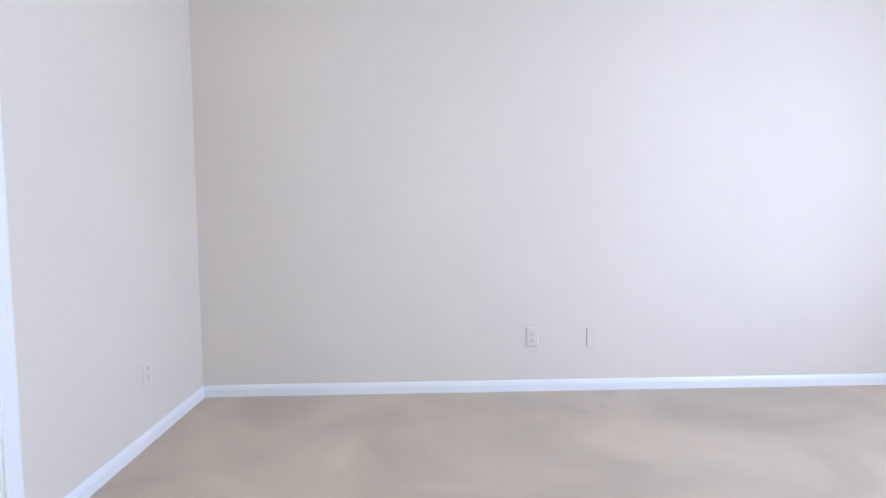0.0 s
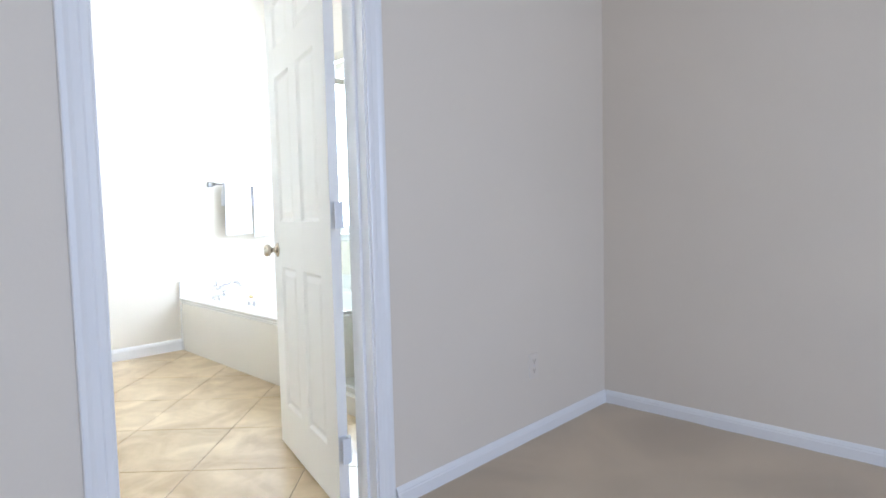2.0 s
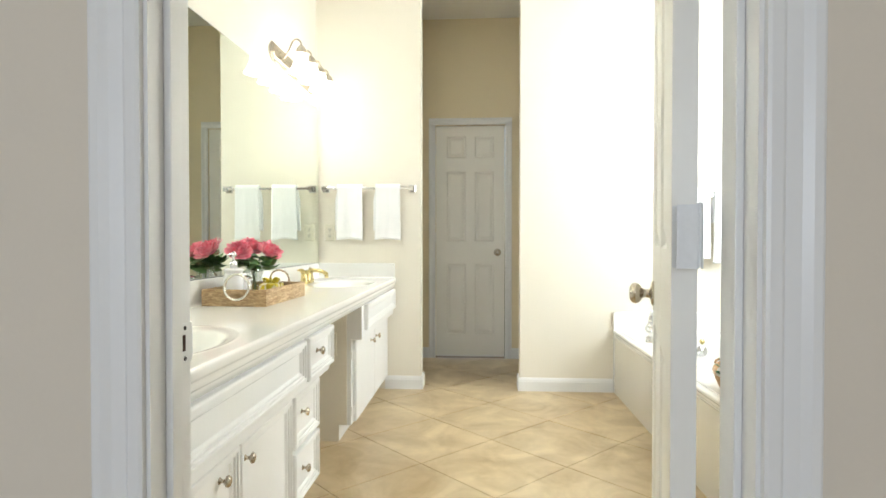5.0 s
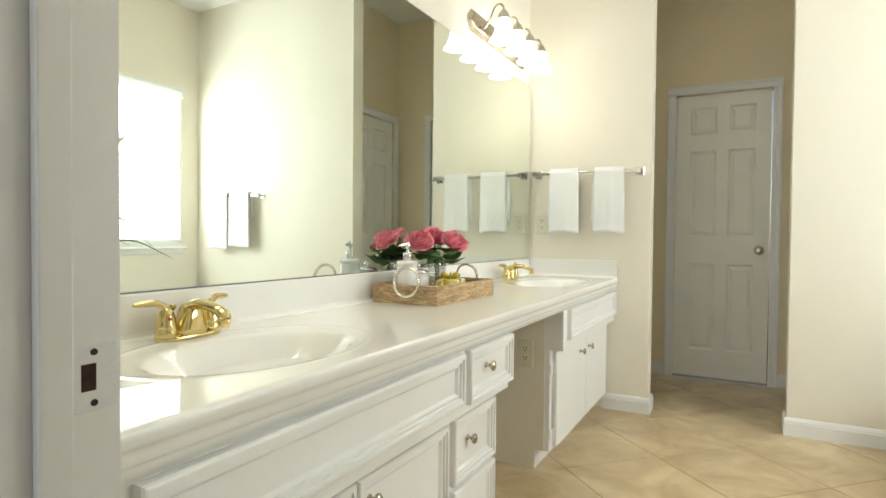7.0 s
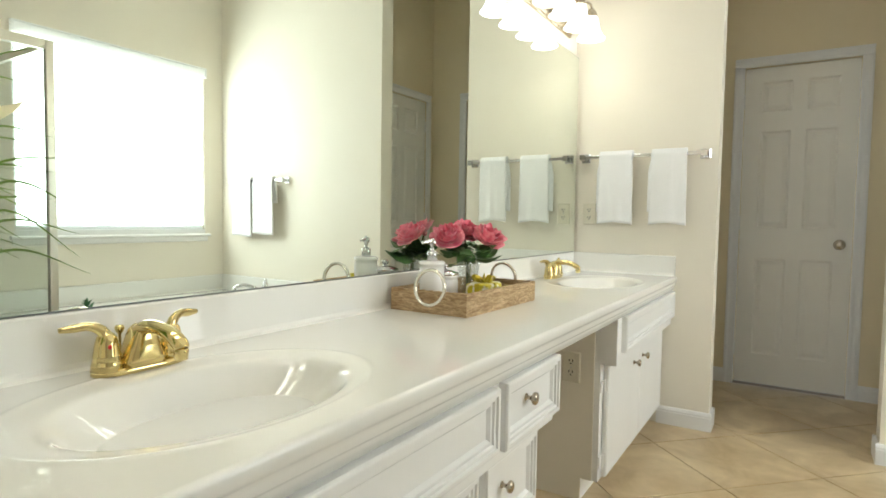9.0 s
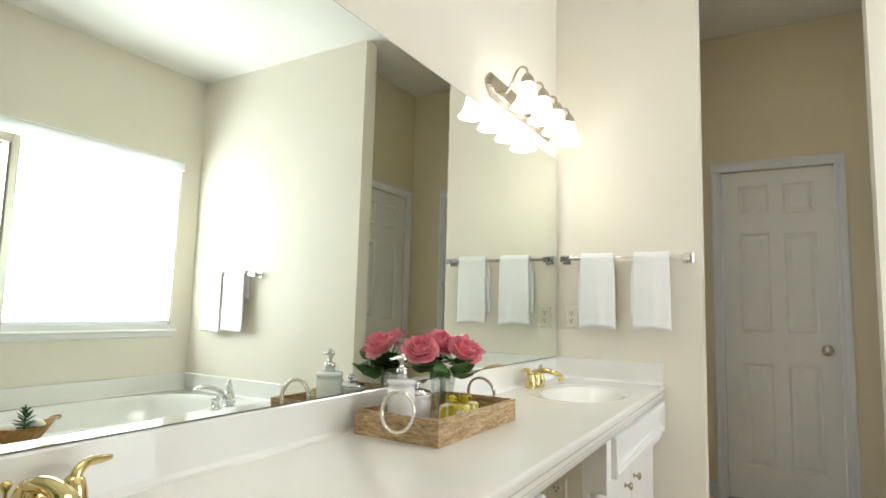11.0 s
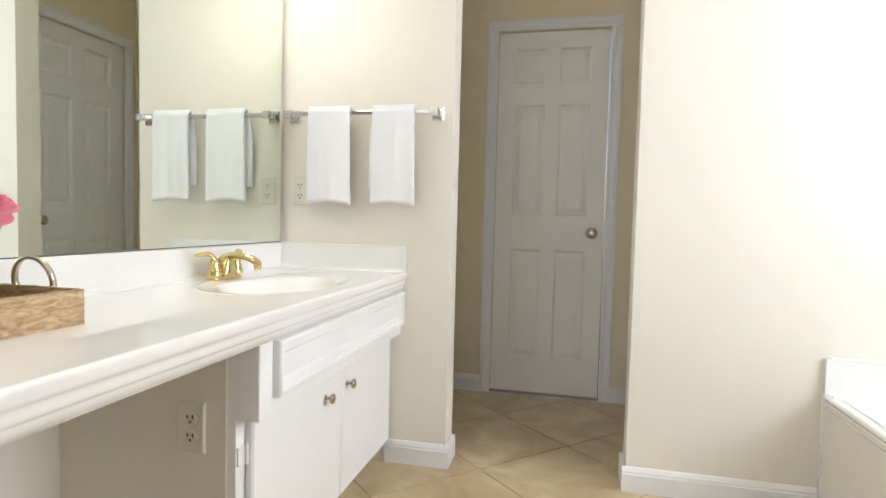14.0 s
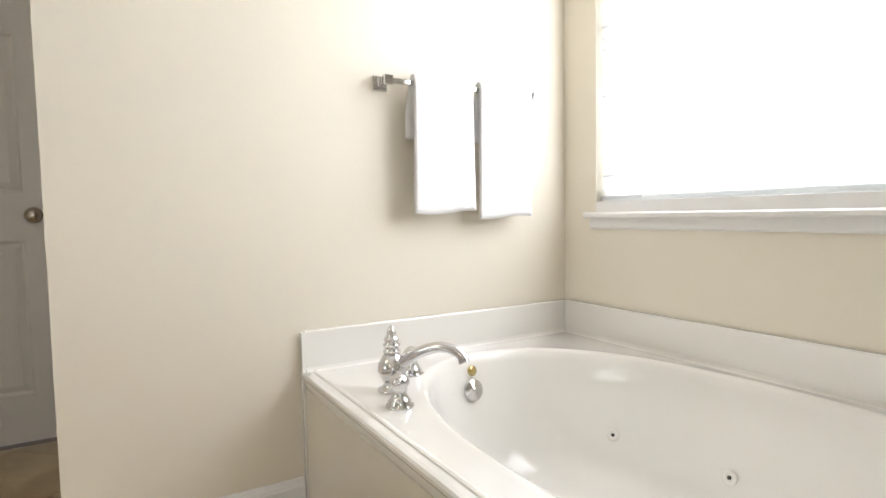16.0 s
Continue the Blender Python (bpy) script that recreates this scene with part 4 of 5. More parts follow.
part("overflow", lathe(bmesh.new(), [(0.036, 0), (0.036, 0.005), (0.032, 0.008), (0.010, 0.009), (0.008, 0.012)], pose(-4.390, 2.387, 0.322, 0, 78, 0), 24), M_CHROME, tub, "chrome overflow cover", smooth=True)
part("air_button", lathe(bmesh.new(), [(0.017, 0), (0.017, 0.004), (0.010, 0.006)], pose(-4.413, 2.398, 0.380, 0, 74, 0), 18), M_BRASS, tub, "brass air control button", smooth=True)
tf = empty("tub_faucet", pose(0, 0, T_Z), "chrome roman tub faucet with two handles on the tub deck", "faucet")
SX, SY = -4.238, 2.026
bm = tube(bmesh.new(), [(SX, SY, 0.058), (SX + 0.03, SY + 0.021, 0.084), (SX + 0.07, SY + 0.05, 0.114), (SX + 0.112, SY + 0.080, 0.131), (SX + 0.146, SY + 0.104, 0.128), (SX + 0.167, SY + 0.119, 0.113), (SX + 0.174, SY + 0.124, 0.097)], [0.018, 0.0165, 0.0155, 0.0145, 0.0135, 0.0135, 0.0150], 16, 6)
lathe(bm, [(0.040, 0), (0.040, 0.006), (0.027, 0.012), (0.023, 0.021), (0.027, 0.030), (0.037, 0.042), (0.041, 0.057), (0.038, 0.074), (0.029, 0.091), (0.021, 0.104)], pose(SX, SY, 0), 24)
part("spout", bm, M_CHROME, tf, "arched chrome spout on an urn-shaped body", smooth=True)
part("diverter", lathe(bmesh.new(), [(0.019, 0.100), (0.024, 0.108), (0.024, 0.112), (0.017, 0.118), (0.024, 0.125), (0.024, 0.129), (0.016, 0.135), (0.021, 0.141), (0.019, 0.147), (0.011, 0.153), (0.014, 0.159), (0.010, 0.168), (0.007, 0.176), (0.002, 0.180)], pose(SX, SY, 0), 18), M_CHROME, tf, "turned chrome diverter knob", smooth=True)
HND = [(0.036, 0.0), (0.036, 0.005), (0.029, 0.009), (0.031, 0.015), (0.024, 0.022), (0.018, 0.036), (0.018, 0.048), (0.024, 0.058), (0.026, 0.066), (0.020, 0.076), (0.011, 0.083), (0.004, 0.086)]
for hx, hy in ((SX + 0.128, SY - 0.040), (SX - 0.110, SY + 0.115)):
    bm = lathe(bmesh.new(), HND, pose(hx, hy, 0), 22)
    tube(bm, [(hx, hy, 0.066), (hx + 0.020, hy - 0.012, 0.073), (hx + 0.046, hy - 0.027, 0.076), (hx + 0.060, hy - 0.035, 0.073)], [0.010, 0.0075, 0.0065, 0.008], 12, 5)
    part("handle", bm, M_CHROME, tf, smooth=True)

# ---------------------------------------------------------------- shower
sh = empty("shower_enclosure", pose(0, 0, 0), "framed glass shower enclosure beside the bathtub", "shower")
SHY, SHT = 1.905, 1.885
part("curb", boxes((X_SHOWER - 0.02, X_BATH - 0.006, SHY - 0.05, SHY + 0.05, 0, 0.10), (X_SHOWER - 0.019, X_SHOWER + 0.05, SHY + 0.05, Y_NORTH, 0, T_Z - 0.003), bevel=0.004), M_SHOWER, sh)
part("pan", boxes((X_SHOWER + 0.05, X_BATH - 0.006, SHY + 0.05, Y_NORTH, 0, 0.03)), M_SHOWER, sh)
part("back_panel", boxes((X_SHOWER + 0.03, X_BATH - 0.02, Y_NORTH - 0.014, Y_NORTH, 0.03, 1.95)), M_SHOWER, sh)
part("side_panel", boxes((X_BATH - 0.02, X_BATH - 0.006, SHY + 0.03, Y_NORTH, 0.03, 1.95)), M_SHOWER, sh)
part("corner_post", boxes((X_SHOWER - 0.018, X_SHOWER + 0.018, SHY - 0.018, SHY + 0.018, 0.10, SHT), bevel=0.003), M_ALU, sh)
part("wall_post", boxes((X_SHOWER - 0.012, X_SHOWER + 0.012, Y_NORTH - 0.025, Y_NORTH, T_Z, SHT), bevel=0.002), M_ALU, sh)
part("wall_post", boxes((X_BATH - 0.03, X_BATH - 0.006, SHY - 0.012, SHY + 0.012, 0.10, SHT), bevel=0.002), M_ALU, sh)
part("top_rail", boxes((X_SHOWER + 0.018, X_BATH - 0.03, SHY - 0.016, SHY + 0.016, SHT - 0.045, SHT), bevel=0.002), M_ALU, sh)
part("top_rail", boxes((X_SHOWER - 0.014, X_SHOWER + 0.014, SHY + 0.018, Y_NORTH - 0.025, SHT - 0.035, SHT), bevel=0.002), M_ALU, sh)
part("bottom_rail", boxes((X_SHOWER + 0.018, X_BATH - 0.03, SHY - 0.016, SHY + 0.016, 0.10, 0.13), bevel=0.002), M_ALU, sh)
part("bottom_rail", boxes((X_SHOWER - 0.012, X_SHOWER + 0.012, SHY + 0.018, Y_NORTH - 0.025, T_Z, T_Z + 0.022), bevel=0.002), M_ALU, sh)
for b in ((X_SHOWER + 0.018, X_BATH - 0.03, SHY - 0.003, SHY + 0.003, 0.13, SHT - 0.045), (X_SHOWER - 0.003, X_SHOWER + 0.003, SHY + 0.018, Y_NORTH - 0.025, T_Z + 0.022, SHT - 0.035)):
    p = part("glass_panel", boxes(b), M_PANE, sh, "clear glass panel")
    p.visible_shadow = False
bm = tube(bmesh.new(), [(-2.20, SHY - 0.016, 0.95), (-2.20, SHY - 0.05, 0.96), (-2.20, SHY - 0.05, 1.14), (-2.20, SHY - 0.016, 1.15)], [0.007] * 4, 8, 6)
part("door_pull", bm, M_ALU, sh, smooth=True)

# ---------------------------------------------------------------- tray and what stands in it
A = Vector((-2.829, 0.121, C_Z))
C = Vector((-3.285, 0.133, C_Z))
TL, TW, TH = 0.456, 0.266, 0.066
tray_yaw = math.degrees(math.atan2(C.y - A.y, C.x - A.x))
# local x runs along the tray's front, local y to the back
TR = pose(A.x, A.y, C_Z, 0, 0, tray_yaw)
tray = empty("serving_tray", TR, "carved brown wooden tray with ring handles on the worktop", "tray")
wt = 0.011
part("floor_board", boxes((wt, TL - wt, wt, TW - wt, 0.001, 0.010)), M_WOOD, tray)


def carved_wall(x0, x1, y0, y1):
    """A tray wall whose outer skin is lightly carved."""
    bm = bmesh.new()
    box(bm, x0, x1, y0, y1, 0, TH)
    bmesh.ops.subdivide_edges(bm, edges=[e for e in bm.edges if e.calc_length() > 0.05], cuts=40, use_grid_fill=True)
    for v in bm.verts:
        k = 0.0026 * noise.noise((v.co.x * 75 + v.co.z * 60, v.co.y * 75, v.co.z * 150))
        v.co += Vector((k * 0.6, k * 0.6, k * 0.9 if v.co.z > TH - 0.001 else 0))
    return bm


part("side_wall", carved_wall(0, TL, 0, wt), M_WOOD, tray)
part("side_wall", carved_wall(0, TL, TW - wt, TW), M_WOOD, tray)
part("end_wall", carved_wall(0.0003, wt, wt, TW - wt), M_WOOD, tray)
part("end_wall", carved_wall(TL - wt, TL - 0.0003, wt, TW - wt), M_WOOD, tray)


def ring(parent, name, c, r, tubr, axis, mat_, tilt=0):
    bm = bmesh.new()
    m = pose(*c, 0, 90 + tilt, 0) if axis == "x" else pose(*c, 90, 0, 0)
    n, s = 36, 10
    loft(bm, [[m @ Vector(((r + tubr * math.cos(2 * math.pi * k / s)) * math.cos(2 * math.pi * i / n), (r + tubr * math.cos(2 * math.pi * k / s)) * math.sin(2 * math.pi * i / n), 1.5 * tubr * math.sin(2 * math.pi * k / s))) for k in range(s)] for i in list(range(n)) + [0]])
    bmesh.ops.remove_doubles(bm, verts=bm.verts[:], dist=1e-5)
    return part(name, bm, mat_, parent, "silver ring handle", smooth=True)


ring(tray, "ring_handle", (-0.018, 0.112, 0.078), 0.050, 0.0048, "x", M_PEARL, 8)
ring(tray, "ring_handle", (TL + 0.004, 0.124, 0.074), 0.047, 0.0045, "x", M_NICKEL, -8)


def in_tray(x, y, z=0.010):
    return TR @ pose(x, y, z)


so = empty("soap_dispenser", in_tray(0.068, 0.164) @ Matrix.Diagonal((0.98, 0.98, 1, 1)), "white ceramic soap dispenser with a chrome pump", "soap dispenser")
part("bottle", lathe(bmesh.new(), [(0.034, 0), (0.037, 0.003), (0.037, 0.012), (0.0385, 0.014), (0.0385, 0.112), (0.037, 0.114), (0.037, 0.124), (0.040, 0.126), (0.040, 0.134), (0.034, 0.138), (0.012, 0.139)], None, 28), M_CERAMIC, so, smooth=True)
bm = lathe(bmesh.new(), [(0.015, 0.139), (0.015, 0.165), (0.011, 0.167), (0.006, 0.168), (0.006, 0.182), (0.011, 0.185), (0.013, 0.194), (0.008, 0.201), (0.003, 0.206)], None, 18)
tube(bm, [(0.0, 0.0, 0.194), (-0.022, 0.006, 0.195), (-0.040, 0.010, 0.191)], [0.006, 0.005, 0.004], 10, 4)
part("pump", bm, M_CHROME, so, "chrome pump", smooth=True)
jr = empty("lidded_jar", in_tray(0.156, 0.176) @ Matrix.Diagonal((1.05, 1.05, 1, 1)), "small white ceramic jar with a chrome lid", "jar")
part("jar_body", lathe(bmesh.new(), [(0.036, 0), (0.040, 0.003), (0.040, 0.012), (0.0415, 0.014), (0.0415, 0.070), (0.040, 0.072), (0.040, 0.080), (0.042, 0.082), (0.042, 0.088), (0.036, 0.090)], None, 28), M_CERAMIC, jr, smooth=True)
part("lid", lathe(bmesh.new(), [(0.042, 0.088), (0.043, 0.092), (0.040, 0.096), (0.022, 0.102), (0.006, 0.104), (0.005, 0.108), (0.011, 0.112), (0.012, 0.118), (0.006, 0.124)], None, 28), M_CHROME, jr, "chrome lid with a ball knob", smooth=True)

gift = empty("wrapped_soap", in_tray(0.205, 0.060) @ pose(0, 0, 0, 0, 0, 6), "wrapped soap parcel in yellow patterned paper with a bow", "parcel")
part("wrapping", boxes((-0.058, 0.058, -0.038, 0.038, 0, 0.068), bevel=0.007), M_WRAP, gift)
part("ribbon", boxes((-0.0585, 0.0585, -0.007, 0.007, -0.0003, 0.0688), (-0.008, 0.008, -0.0385, 0.0385, -0.0002, 0.0690)), M_YELLOW, gift)
bm = bmesh.new()
for a in (25, 100, 165, 235, 310):
    ca, sa = math.cos(radians(a)), math.sin(radians(a))
    tube(bm, [(0, 0, 0.068), (0.016 * ca, 0.016 * sa, 0.084), (0.034 * ca, 0.034 * sa, 0.086), (0.028 * ca, 0.028 * sa, 0.074), (0.004 * ca, 0.004 * sa, 0.070)], [0.004, 0.008, 0.009, 0.007, 0.003], 8, 4, 0.25)
part("bow", bm, M_YELLOW, gift, smooth=True)

vase = empty("glass_vase", in_tray(0.312, 0.182) @ Matrix.Diagonal((1.15, 1.15, 1, 1)), "fluted clear glass vase standing in the tray", "vase")
bm = bmesh.new()
n = 80
prof = [(0.024, 0), (0.031, 0.003), (0.031, 0.012), (0.027, 0.03), (0.028, 0.07), (0.032, 0.105), (0.038, 0.150), (0.0355, 0.150), (0.0295, 0.105), (0.0255, 0.07), (0.0245, 0.03), (0.020, 0.014)]
loft(bm, [[Vector((r * (1 + (0.06 if k < 7 else 0.02) * math.cos(10 * 2 * math.pi * i / n)) * math.cos(2 * math.pi * i / n), r * (1 + (0.06 if k < 7 else 0.02) * math.cos(10 * 2 * math.pi * i / n)) * math.sin(2 * math.pi * i / n), z)) for i in range(n)] for k, (r, z) in enumerate(prof)], cap0=True, cap1=True)
part("vase_body", bm, M_GLASS, vase, smooth=True)


def rose(r, seed):
    """Layers of broad cupped petals whose rims roll outwards."""
    bm = bmesh.new()
    rr = random.Random(seed)
    for layer, (n, wide, high, span, roll) in enumerate(((3, 0.16, 0.80, 80, 0.00), (4, 0.32, 0.84, 64, 0.03), (5, 0.50, 0.82, 56, 0.08), (5, 0.70, 0.72, 52, 0.14), (6, 0.88, 0.54, 46, 0.18), (6, 0.98, 0.34, 46, 0.16))):
        for k in range(n):
            mid = radians(360 * k / n + layer * 37 + rr.uniform(-10, 10))
            big, sd, up = rr.uniform(0.92, 1.08), rr.random() * 60, rr.uniform(-0.05, 0.05)
            nu, nv = 9, 8
            g = []
            for j in range(nv + 1):
                row = []
                for i in range(nu + 1):
                    u = i / nu * 2 - 1
                    v = j / nv * (1 - 0.20 * u * u)
                    ruff = 0.15 * v * v * noise.noise((u * 2.2 + sd, v * 2.5, sd)) + 0.045 * v * v * math.sin(u * 7 + sd)
                    rad = wide * big * math.sin(v * 1.5) ** 0.75 * (1 - 0.10 * u * u) + 0.5 * roll * max(0, v - 0.7) + ruff if v > 0 else 0.03
                    zz = (high + up) * v ** 1.15 - roll * max(0, v - 0.72) ** 1.6 * 5 + ruff
                    a = mid + radians(span) * u * (0.55 + 0.45 * v)
                    row.append(bm.verts.new((r * rad * math.cos(a), r * rad * math.sin(a), r * zz)))
                g.append(row)
            for j in range(nv):
                for i in range(nu):
                    bm.faces.new((g[j][i], g[j][i + 1], g[j + 1][i + 1], g[j + 1][i]))
    lathe(bm, [(0.05 * r, -0.20 * r), (0.20 * r, -0.08 * r), (0.18 * r, 0.0), (0.1 * r, 0.1 * r)], None, 10)
    return bm


def leaf_mesh(w, h, seed):
    """A pointed leaf with a folded midrib and a bent tip."""
    bm = bmesh.new()
    g = []
    for j in range(9):
        v = j / 8
        wid = w * math.sin(math.pi * min(1, 0.06 + 0.94 * v) ** 0.85) ** 0.8
        g.append([bm.verts.new((u * wid, 0.22 * wid * abs(u) - 0.30 * h * v * v + 0.02 * h * math.sin(v * 9 + u * 2), v * h)) for u in (-1, -0.5, 0, 0.5, 1)])
    for a, b in zip(g, g[1:]):
        for i in range(4):
            bm.faces.new((a[i], a[i + 1], b[i + 1], b[i]))
    return bm


bq = empty("rose_bouquet", in_tray(0.312, 0.182), "bouquet of pink artificial roses in the glass vase", "flowers")
HEADS = ((-0.060, 0.046, 0.194, 0.059, -0.75, -0.45), (0.042, -0.042, 0.190, 0.061, -0.25, -0.9), (0.028, 0.032, 0.212, 0.055, -0.2, -0.5))
for k, (x, y, z, r, fx, fy) in enumerate(HEADS):
    h = part("rose", rose(r, k + 2), M_PETAL, bq, "pink rose head with ruffled petals", smooth=True)
    m = pose(x, y, z) @ Matrix.Rotation(radians(38), 4, Vector((-fy, fx, 0)).normalized())
    h.matrix_local = m
    part("stem", tube(bmesh.new(), [(x * 0.05, y * 0.05, 0.02), (x * 0.15, y * 0.15, 0.12), (x * 0.6, y * 0.6, z - 0.05), (x, y, z)], [0.0022] * 4, 6, 4), M_STEM, bq, smooth=True)
rr = random.Random(4)
lm = None
for k in range(36):
    a = 360 * k / 24 + rr.uniform(-12, 12)
    d = rr.uniform(0.012, 0.046)
    z = rr.uniform(0.135, 0.185) if k < 24 else rr.uniform(0.150, 0.170)
    if lm is None:
        lf = part("leaf", leaf_mesh(0.025, 0.068, 3.3), M_LEAF, bq, smooth=True)
        lm = lf.data
    else:
        lf = new("leaf", lm)
        lf.parent = bq
    lf.matrix_local = pose(d * math.cos(radians(a)), d * math.sin(radians(a)), z, 0, 0, a - 90) @ pose(0, 0, 0, -rr.uniform(75, 140), rr.uniform(-30, 30), 0) @ Matrix.Scale(rr.uniform(0.85, 1.25), 4)

# ---------------------------------------------------------------- lily plant on the worktop's near end
lp = empty("potted_lily", pose(-1.672, -0.060, C_Z), "artificial cream calla lilies and long grass in a white pot", "plant")
part("pot", lathe(bmesh.new(), [(0.043, 0), (0.046, 0.004), (0.053, 0.09), (0.057, 0.121), (0.059, 0.125), (0.057, 0.127), (0.053, 0.121), (0.050, 0.108), (0.01, 0.108)], None, 30), M_CERAMIC, lp, smooth=True)
part("soil", lathe(bmesh.new(), [(0.049, 0.108), (0.03, 0.116), (0.005, 0.118)], None, 18), M_GROUT, lp, smooth=True)
rr = random.Random(12)


def blade(bm, pts, w):
    line = spline(pts, 7)
    n = len(line)
    prev = None
    for i, c in enumerate(line):
        d = (line[min(i + 1, n - 1)] - line[max(i - 1, 0)]).normalized()
        s = d.cross(Vector((0, 0, 1)))
        s = s.normalized() if s.length > 1e-4 else Vector((1, 0, 0))
        k = w * (1 - (i / (n - 1)) ** 2.2) + 0.0003
        cur = [bm.verts.new(c - s * k + Vector((0, 0, 0.5 * k))), bm.verts.new(c + Vector((0, 0, -0.4 * k))), bm.verts.new(c + s * k + Vector((0, 0, 0.5 * k)))]
        if prev:
            for j in (0, 1):
                bm.faces.new((prev[j], prev[j + 1], cur[j + 1], cur[j]))
        prev = cur


for k in range(78):
    a = radians(rr.uniform(0, 360)) if k % 3 == 0 else radians(rr.uniform(140, 205))
    reach, hgt = rr.uniform(0.04, 0.17), rr.uniform(0.14, 0.38)
    ca, sa = math.cos(a), math.sin(a)
    if sa < -0.3:
        reach *= 0.4
    if ca > 0.3:
        reach *= 0.3
    b0 = Vector((rr.uniform(-0.025, 0.025), rr.uniform(-0.025, 0.025), 0.110))
    top_z = 0.11 + hgt
    end_z = top_z - rr.uniform(-0.02, 0.10) * (reach / 0.2)
    bm = bmesh.new()
    blade(bm, [b0, b0 + Vector((ca * reach * 0.15, sa * reach * 0.15, hgt * 0.5)), b0 + Vector((ca * reach * 0.5, sa * reach * 0.5, hgt * 0.92)), Vector((b0.x + ca * reach, b0.y + sa * reach, end_z))], rr.uniform(0.0026, 0.0055))
    part("blade", bm, M_GRASS, lp, smooth=True)
for ex, ey, ez, hz in ((-0.17, 0.13, 0.345, 0.330), (-0.15, 0.14, 0.290, 0.285), (-0.19, 0.12, 0.245, 0.262), (-0.20, 0.13, 0.190, 0.225), (-0.13, 0.10, 0.300, 0.300), (-0.12, 0.12, 0.215, 0.240), (-0.10, 0.12, 0.36, 0.34), (-0.24, 0.02, 0.205, 0.275), (-0.245, 0.03, 0.270, 0.315), (-0.20, -0.02, 0.270, 0.300), (-0.185, 0.01, 0.375, 0.365), (-0.215, 0.0, 0.385, 0.385), (-0.16, 0.03, 0.235, 0.27), (-0.15, -0.03, 0.44, 0.41), (-0.19, 0.05, 0.33, 0.33), (-0.12, 0.05, 0.40, 0.37), (-0.21, -0.01, 0.52, 0.47), (-0.10, 0.0, 0.47, 0.42)):
    bm = bmesh.new()
    blade(bm, [(-0.01, ey * 0.3, 0.11), (ex * 0.25, ey * 0.4, 0.11 + (hz - 0.11) * 0.62), (ex * 0.6, ey * 0.8, hz), (ex, ey, ez)], 0.0056)
    part("blade", bm, M_GRASS, lp, smooth=True)
# each bloom: foot and tip of a slender spathe that opens towards its tip
for b0, b1, gape in (((-0.062, 0.0, 0.405), (-0.112, 0.0, 0.530), 0.8), ((-0.058, 0.012, 0.355), (-0.128, 0.02, 0.425), 1.5), ((-0.010, 0.01, 0.420), (-0.055, 0.02, 0.475), 1.3), ((0.012, -0.02, 0.43), (0.018, -0.03, 0.55), 1.0), ((0.02, 0.03, 0.36), (0.05, 0.05, 0.45), 1.0)):
    p0, p1 = Vector(b0) + Vector((-0.015, 0.030, 0.0)), Vector(b1) + Vector((-0.022, 0.042, 0.0))
    ax = (p1 - p0).normalized()
    sd = ax.cross(Vector((0, 1, 0))).normalized()
    bk_ = ax.cross(sd)
    L = (p1 - p0).length
    part("stem", tube(bmesh.new(), [(0, 0, 0.11), (p0.x * 0.4, p0.y * 0.4, 0.27), p0, p0 + ax * 0.01], [0.0035] * 4, 7, 5), M_STEM, lp, smooth=True)
    bm = bmesh.new()
    rings = []
    for k in range(11):
        q = k / 10
        r = 0.004 + 0.0075 * q + 0.016 * gape * max(0, q - 0.55) ** 1.5
        ring_ = []
        for i in range(20):
            t = 2 * math.pi * i / 20
            lip = (1 + math.cos(t)) / 2
            along = L * q * (0.70 + 0.30 * lip ** 1.5)
            curl = 0.020 * gape * max(0, q - 0.7) ** 2 / 0.09 * (1 - lip)
            ring_.append(p0 + ax * along + (sd * math.cos(t) * (r if lip < 0.5 else r * (1 - 0.8 * q ** 4 * lip)) + bk_ * math.sin(t) * r * (1 - 0.75 * q ** 3 * lip)) - sd * curl - Vector((0, 0, curl * 0.8)))
        rings.append(ring_)
    loft(bm, rings, cap0=True)
    part("lily_bloom", bm, M_LILY, lp, "cream trumpet bloom", smooth=True)
    part("spadix", tube(bmesh.new(), [p0 + ax * L * 0.25, p0 + ax * L * 0.62], [0.003, 0.0022], 7, 5), M_YELLOW, lp, smooth=True)

# ---------------------------------------------------------------- basket on the tub deck
bk = empty("wicker_basket", pose(-3.0, 2.005 - 0.03, T_Z, 0, 0, -10), "boat-shaped brown wicker basket on the tub deck", "basket")
bm = bmesh.new()
rings = []
for a, b, z in ((0.085, 0.036, 0.002), (0.11, 0.046, 0.02), (0.135, 0.056, 0.045), (0.155, 0.062, 0.066), (0.160, 0.064, 0.070), (0.150, 0.058, 0.066), (0.125, 0.048, 0.042), (0.08, 0.034, 0.012)):
    rings.append([Vector((a * math.cos(t), b * math.sin(t), z + (0.022 * abs(math.cos(t)) ** 3 * (z / 0.07)))) for t in [2 * math.pi * i / 40 for i in range(40)]])
loft(bm, rings, cap0=True, cap1=True)
part("weave", bm, M_WICKER, bk, smooth=True)
for s in (-1, 1):
    part("grip", tube(bmesh.new(), [(s * 0.150, -0.03, 0.086), (s * 0.178, -0.015, 0.094), (s * 0.178, 0.015, 0.094), (s * 0.150, 0.03, 0.086)], [0.005] * 4, 8, 5), M_WICKER, bk, smooth=True)
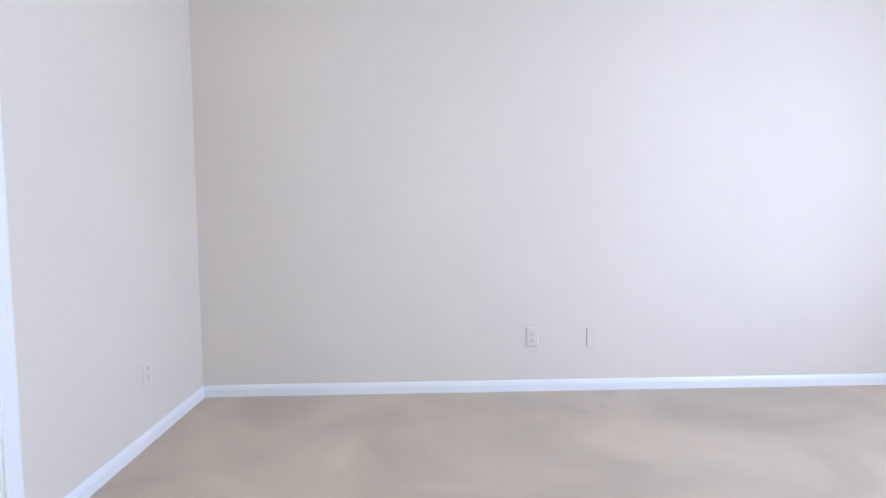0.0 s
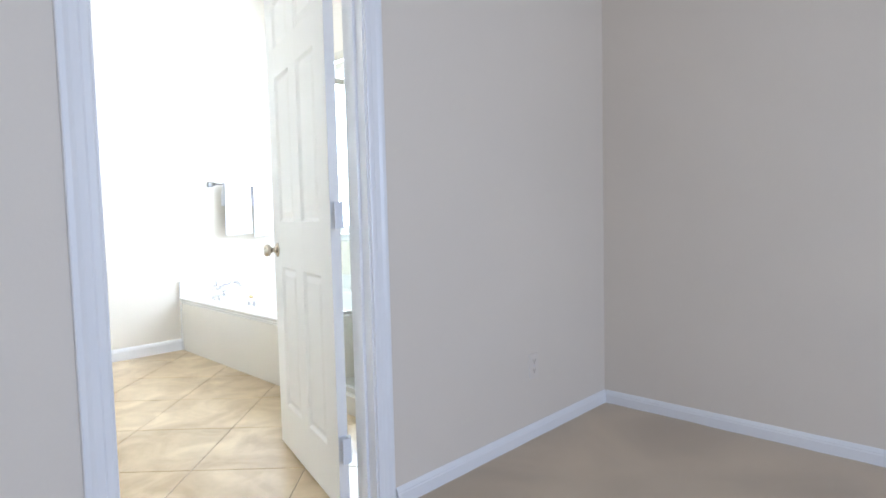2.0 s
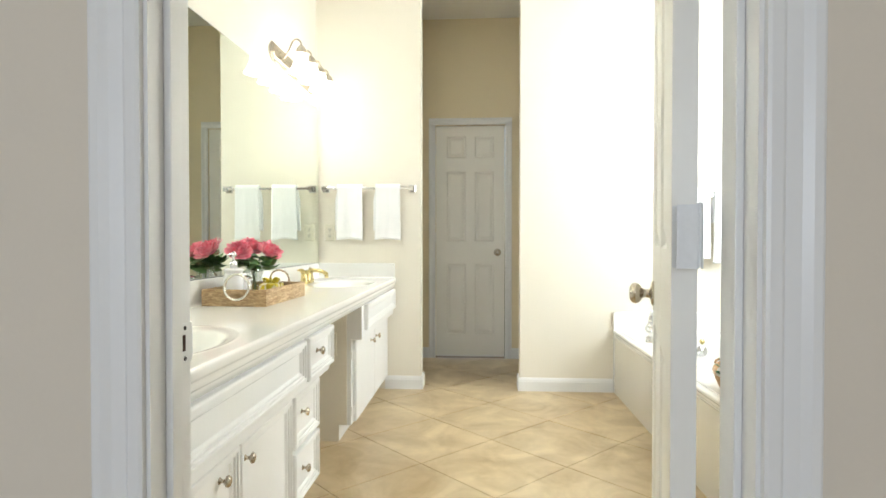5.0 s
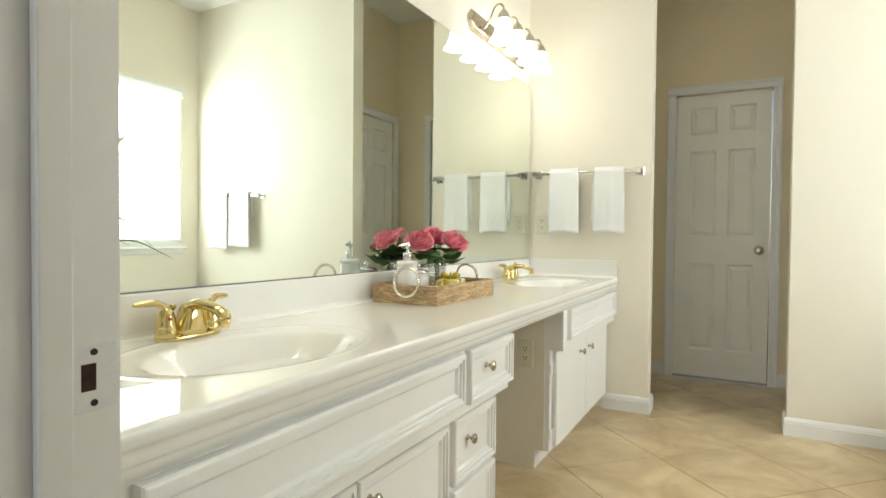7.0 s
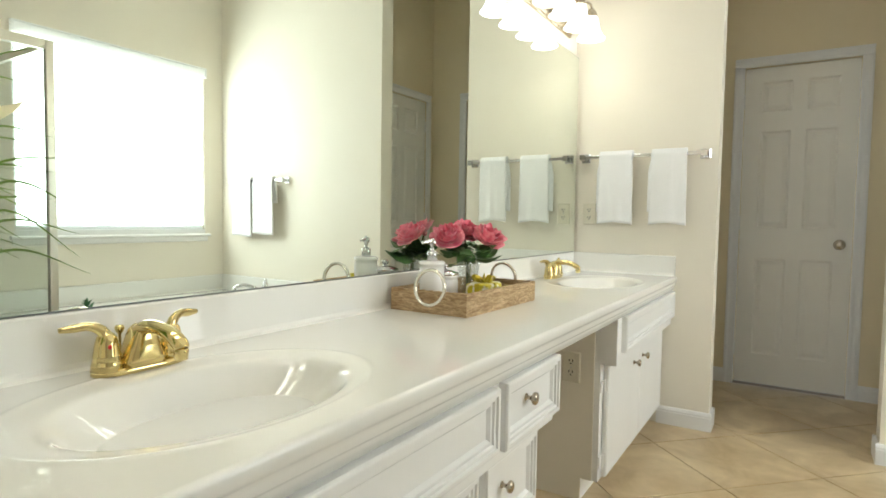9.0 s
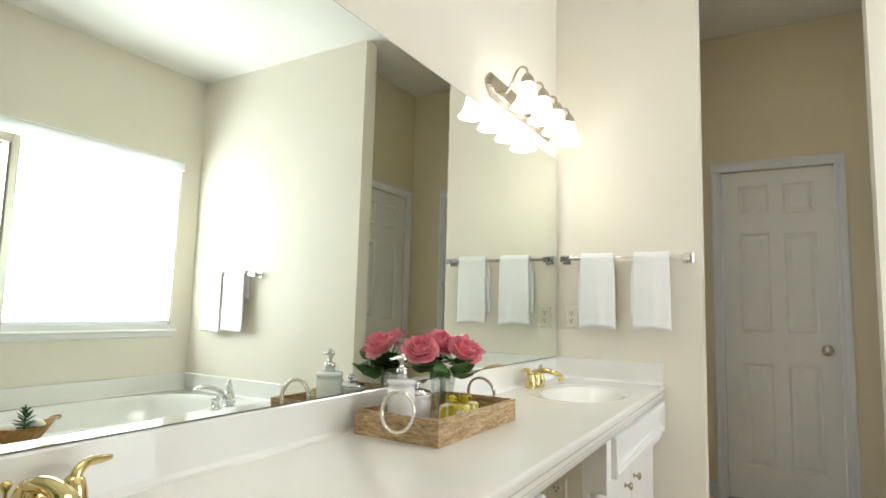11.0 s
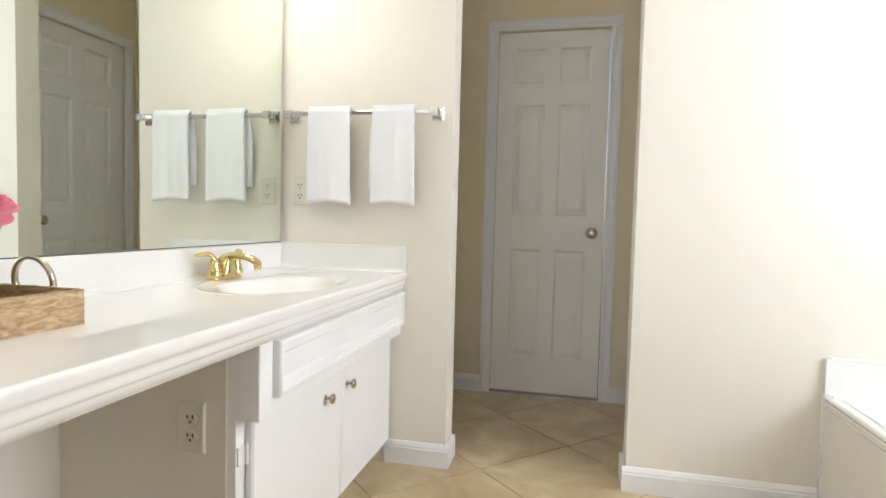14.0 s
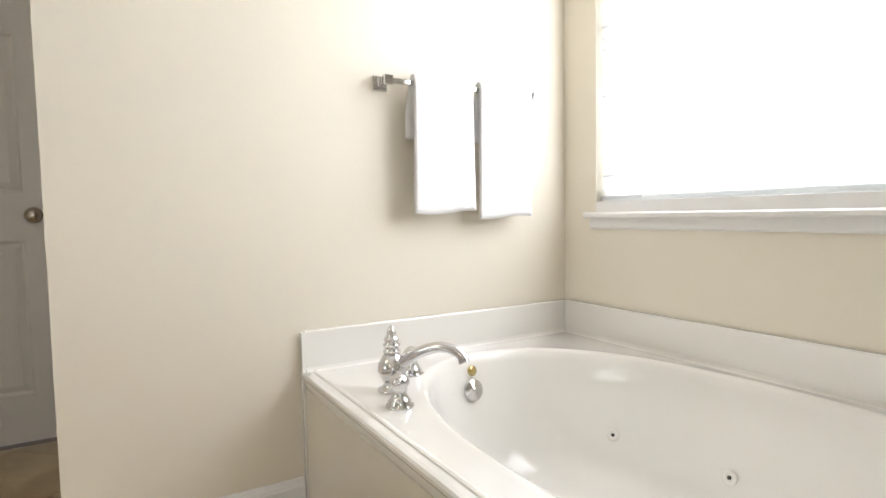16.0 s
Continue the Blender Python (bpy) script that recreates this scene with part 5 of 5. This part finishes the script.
for x, y, r in ((-0.065, 0.0, 0.042), (0.07, 0.005, 0.040), (0.012, 0.018, 0.030)):
    ob = part("soap_ball", lathe(bmesh.new(), [(r * math.sin(t), -r * math.cos(t)) for t in np.linspace(0.1, math.pi - 0.1, 10)], pose(0, 0, 0), 18), M_SOAP, smooth=True)
    ob.matrix_world = bk.matrix_world @ pose(x, y, 0.014 + r)
    tagged(ob, "round cream bath soap lying in the basket", "soap", "bath soaps")
su = empty("succulent", bk.matrix_world @ pose(0.0, -0.012, 0.04), "small green artificial succulent in the basket", "plant")
rr = random.Random(7)
lm = None
for k in range(30):
    t = k / 30
    if lm is None:
        bm = bmesh.new()
        lathe(bm, [(0.001, 0), (0.005, 0.010), (0.0065, 0.024), (0.004, 0.038), (0.0008, 0.046)], None, 8, 1.0, 0.5)
        lf = part("leaf", bm, M_SUCC, su, smooth=True)
        lm = lf.data
    else:
        lf = new("leaf", lm)
        lf.parent = su
    lf.matrix_local = pose(0, 0, 0.02 + 0.085 * t, 0, 0, k * 137.5) @ pose(0, 0, 0, -(84 - 52 * t), 0, 0) @ Matrix.Scale(1.3 - 0.45 * t, 4)
part("stem", tube(bmesh.new(), [(0, 0, -0.025), (0, 0, 0.05), (0, 0, 0.115)], [0.004, 0.004, 0.002], 8, 4), M_SUCC, su, smooth=True)

# ---------------------------------------------------------------- floor tiles, laid diagonally
SIDE, G0 = 0.4735, Vector((-3.928, 0.688))
DU, DV = Vector((1, 1)) / math.sqrt(2), Vector((-1, 1)) / math.sqrt(2)
HALF = SIDE / 2 - 0.0022
RECTS = [(X_FAR - 0.004, X_END2, HALL_LO - 0.004, HALL_HI + 0.004), (X_END2, X_END, GAP_LO, GAP_HI), (X_END, X_BATH, Y_S, Y_NORTH), (X_BATH, X_BED - 0.062, D_LO - 0.004, D_HI + 0.004)]
FREE = [(X_END, X_SHOWER, Y_TOE - 0.25, T_Y + 0.02), (X_SHOWER, X_BATH, Y_TOE - 0.25, SHY)]


def clip_poly(poly, axis, lim, keep_less):
    out = []
    for p, q in zip(poly, poly[1:] + poly[:1]):
        pi, qi = (p[axis] <= lim) == keep_less or p[axis] == lim, (q[axis] <= lim) == keep_less or q[axis] == lim
        if pi:
            out.append(p)
        if pi != qi:
            t = (lim - p[axis]) / (q[axis] - p[axis])
            out.append(p + (q - p) * t)
    return out


def tile_mesh(bm, poly, lift):
    c = sum(poly, Vector((0, 0))) / len(poly)
    def ringz(shrink, z):
        return [Vector((p.x - (p.x - c.x) * shrink, p.y - (p.y - c.y) * shrink, z)) for p in poly]
    loft(bm, [ringz(0, -0.003), ringz(0, -0.0012 + lift), ringz(0.008, 0.0 + lift)], cap1=True)


rr = random.Random(21)
for rx0, rx1, ry0, ry1 in RECTS:
    for i in range(-9, 10):
        for j in range(-9, 10):
            c = G0 + DU * (SIDE * (i + 0.5)) + DV * (SIDE * (j + 0.5))
            poly = [c + DU * (HALF * a) + DV * (HALF * b) for a, b in ((-1, -1), (1, -1), (1, 1), (-1, 1))]
            for axis, lim, less in ((0, rx0, False), (0, rx1, True), (1, ry0, False), (1, ry1, True)):
                if poly:
                    poly = clip_poly(poly, axis, lim, less)
            if len(poly) < 3:
                continue
            ar = abs(sum(p.x * q.y - q.x * p.y for p, q in zip(poly, poly[1:] + poly[:1]))) / 2
            if ar < 0.0006:
                continue
            bm = bmesh.new()
            tile_mesh(bm, poly, rr.uniform(-0.0005, 0.0005))
            part("tile", bm, M_TILE, floor)
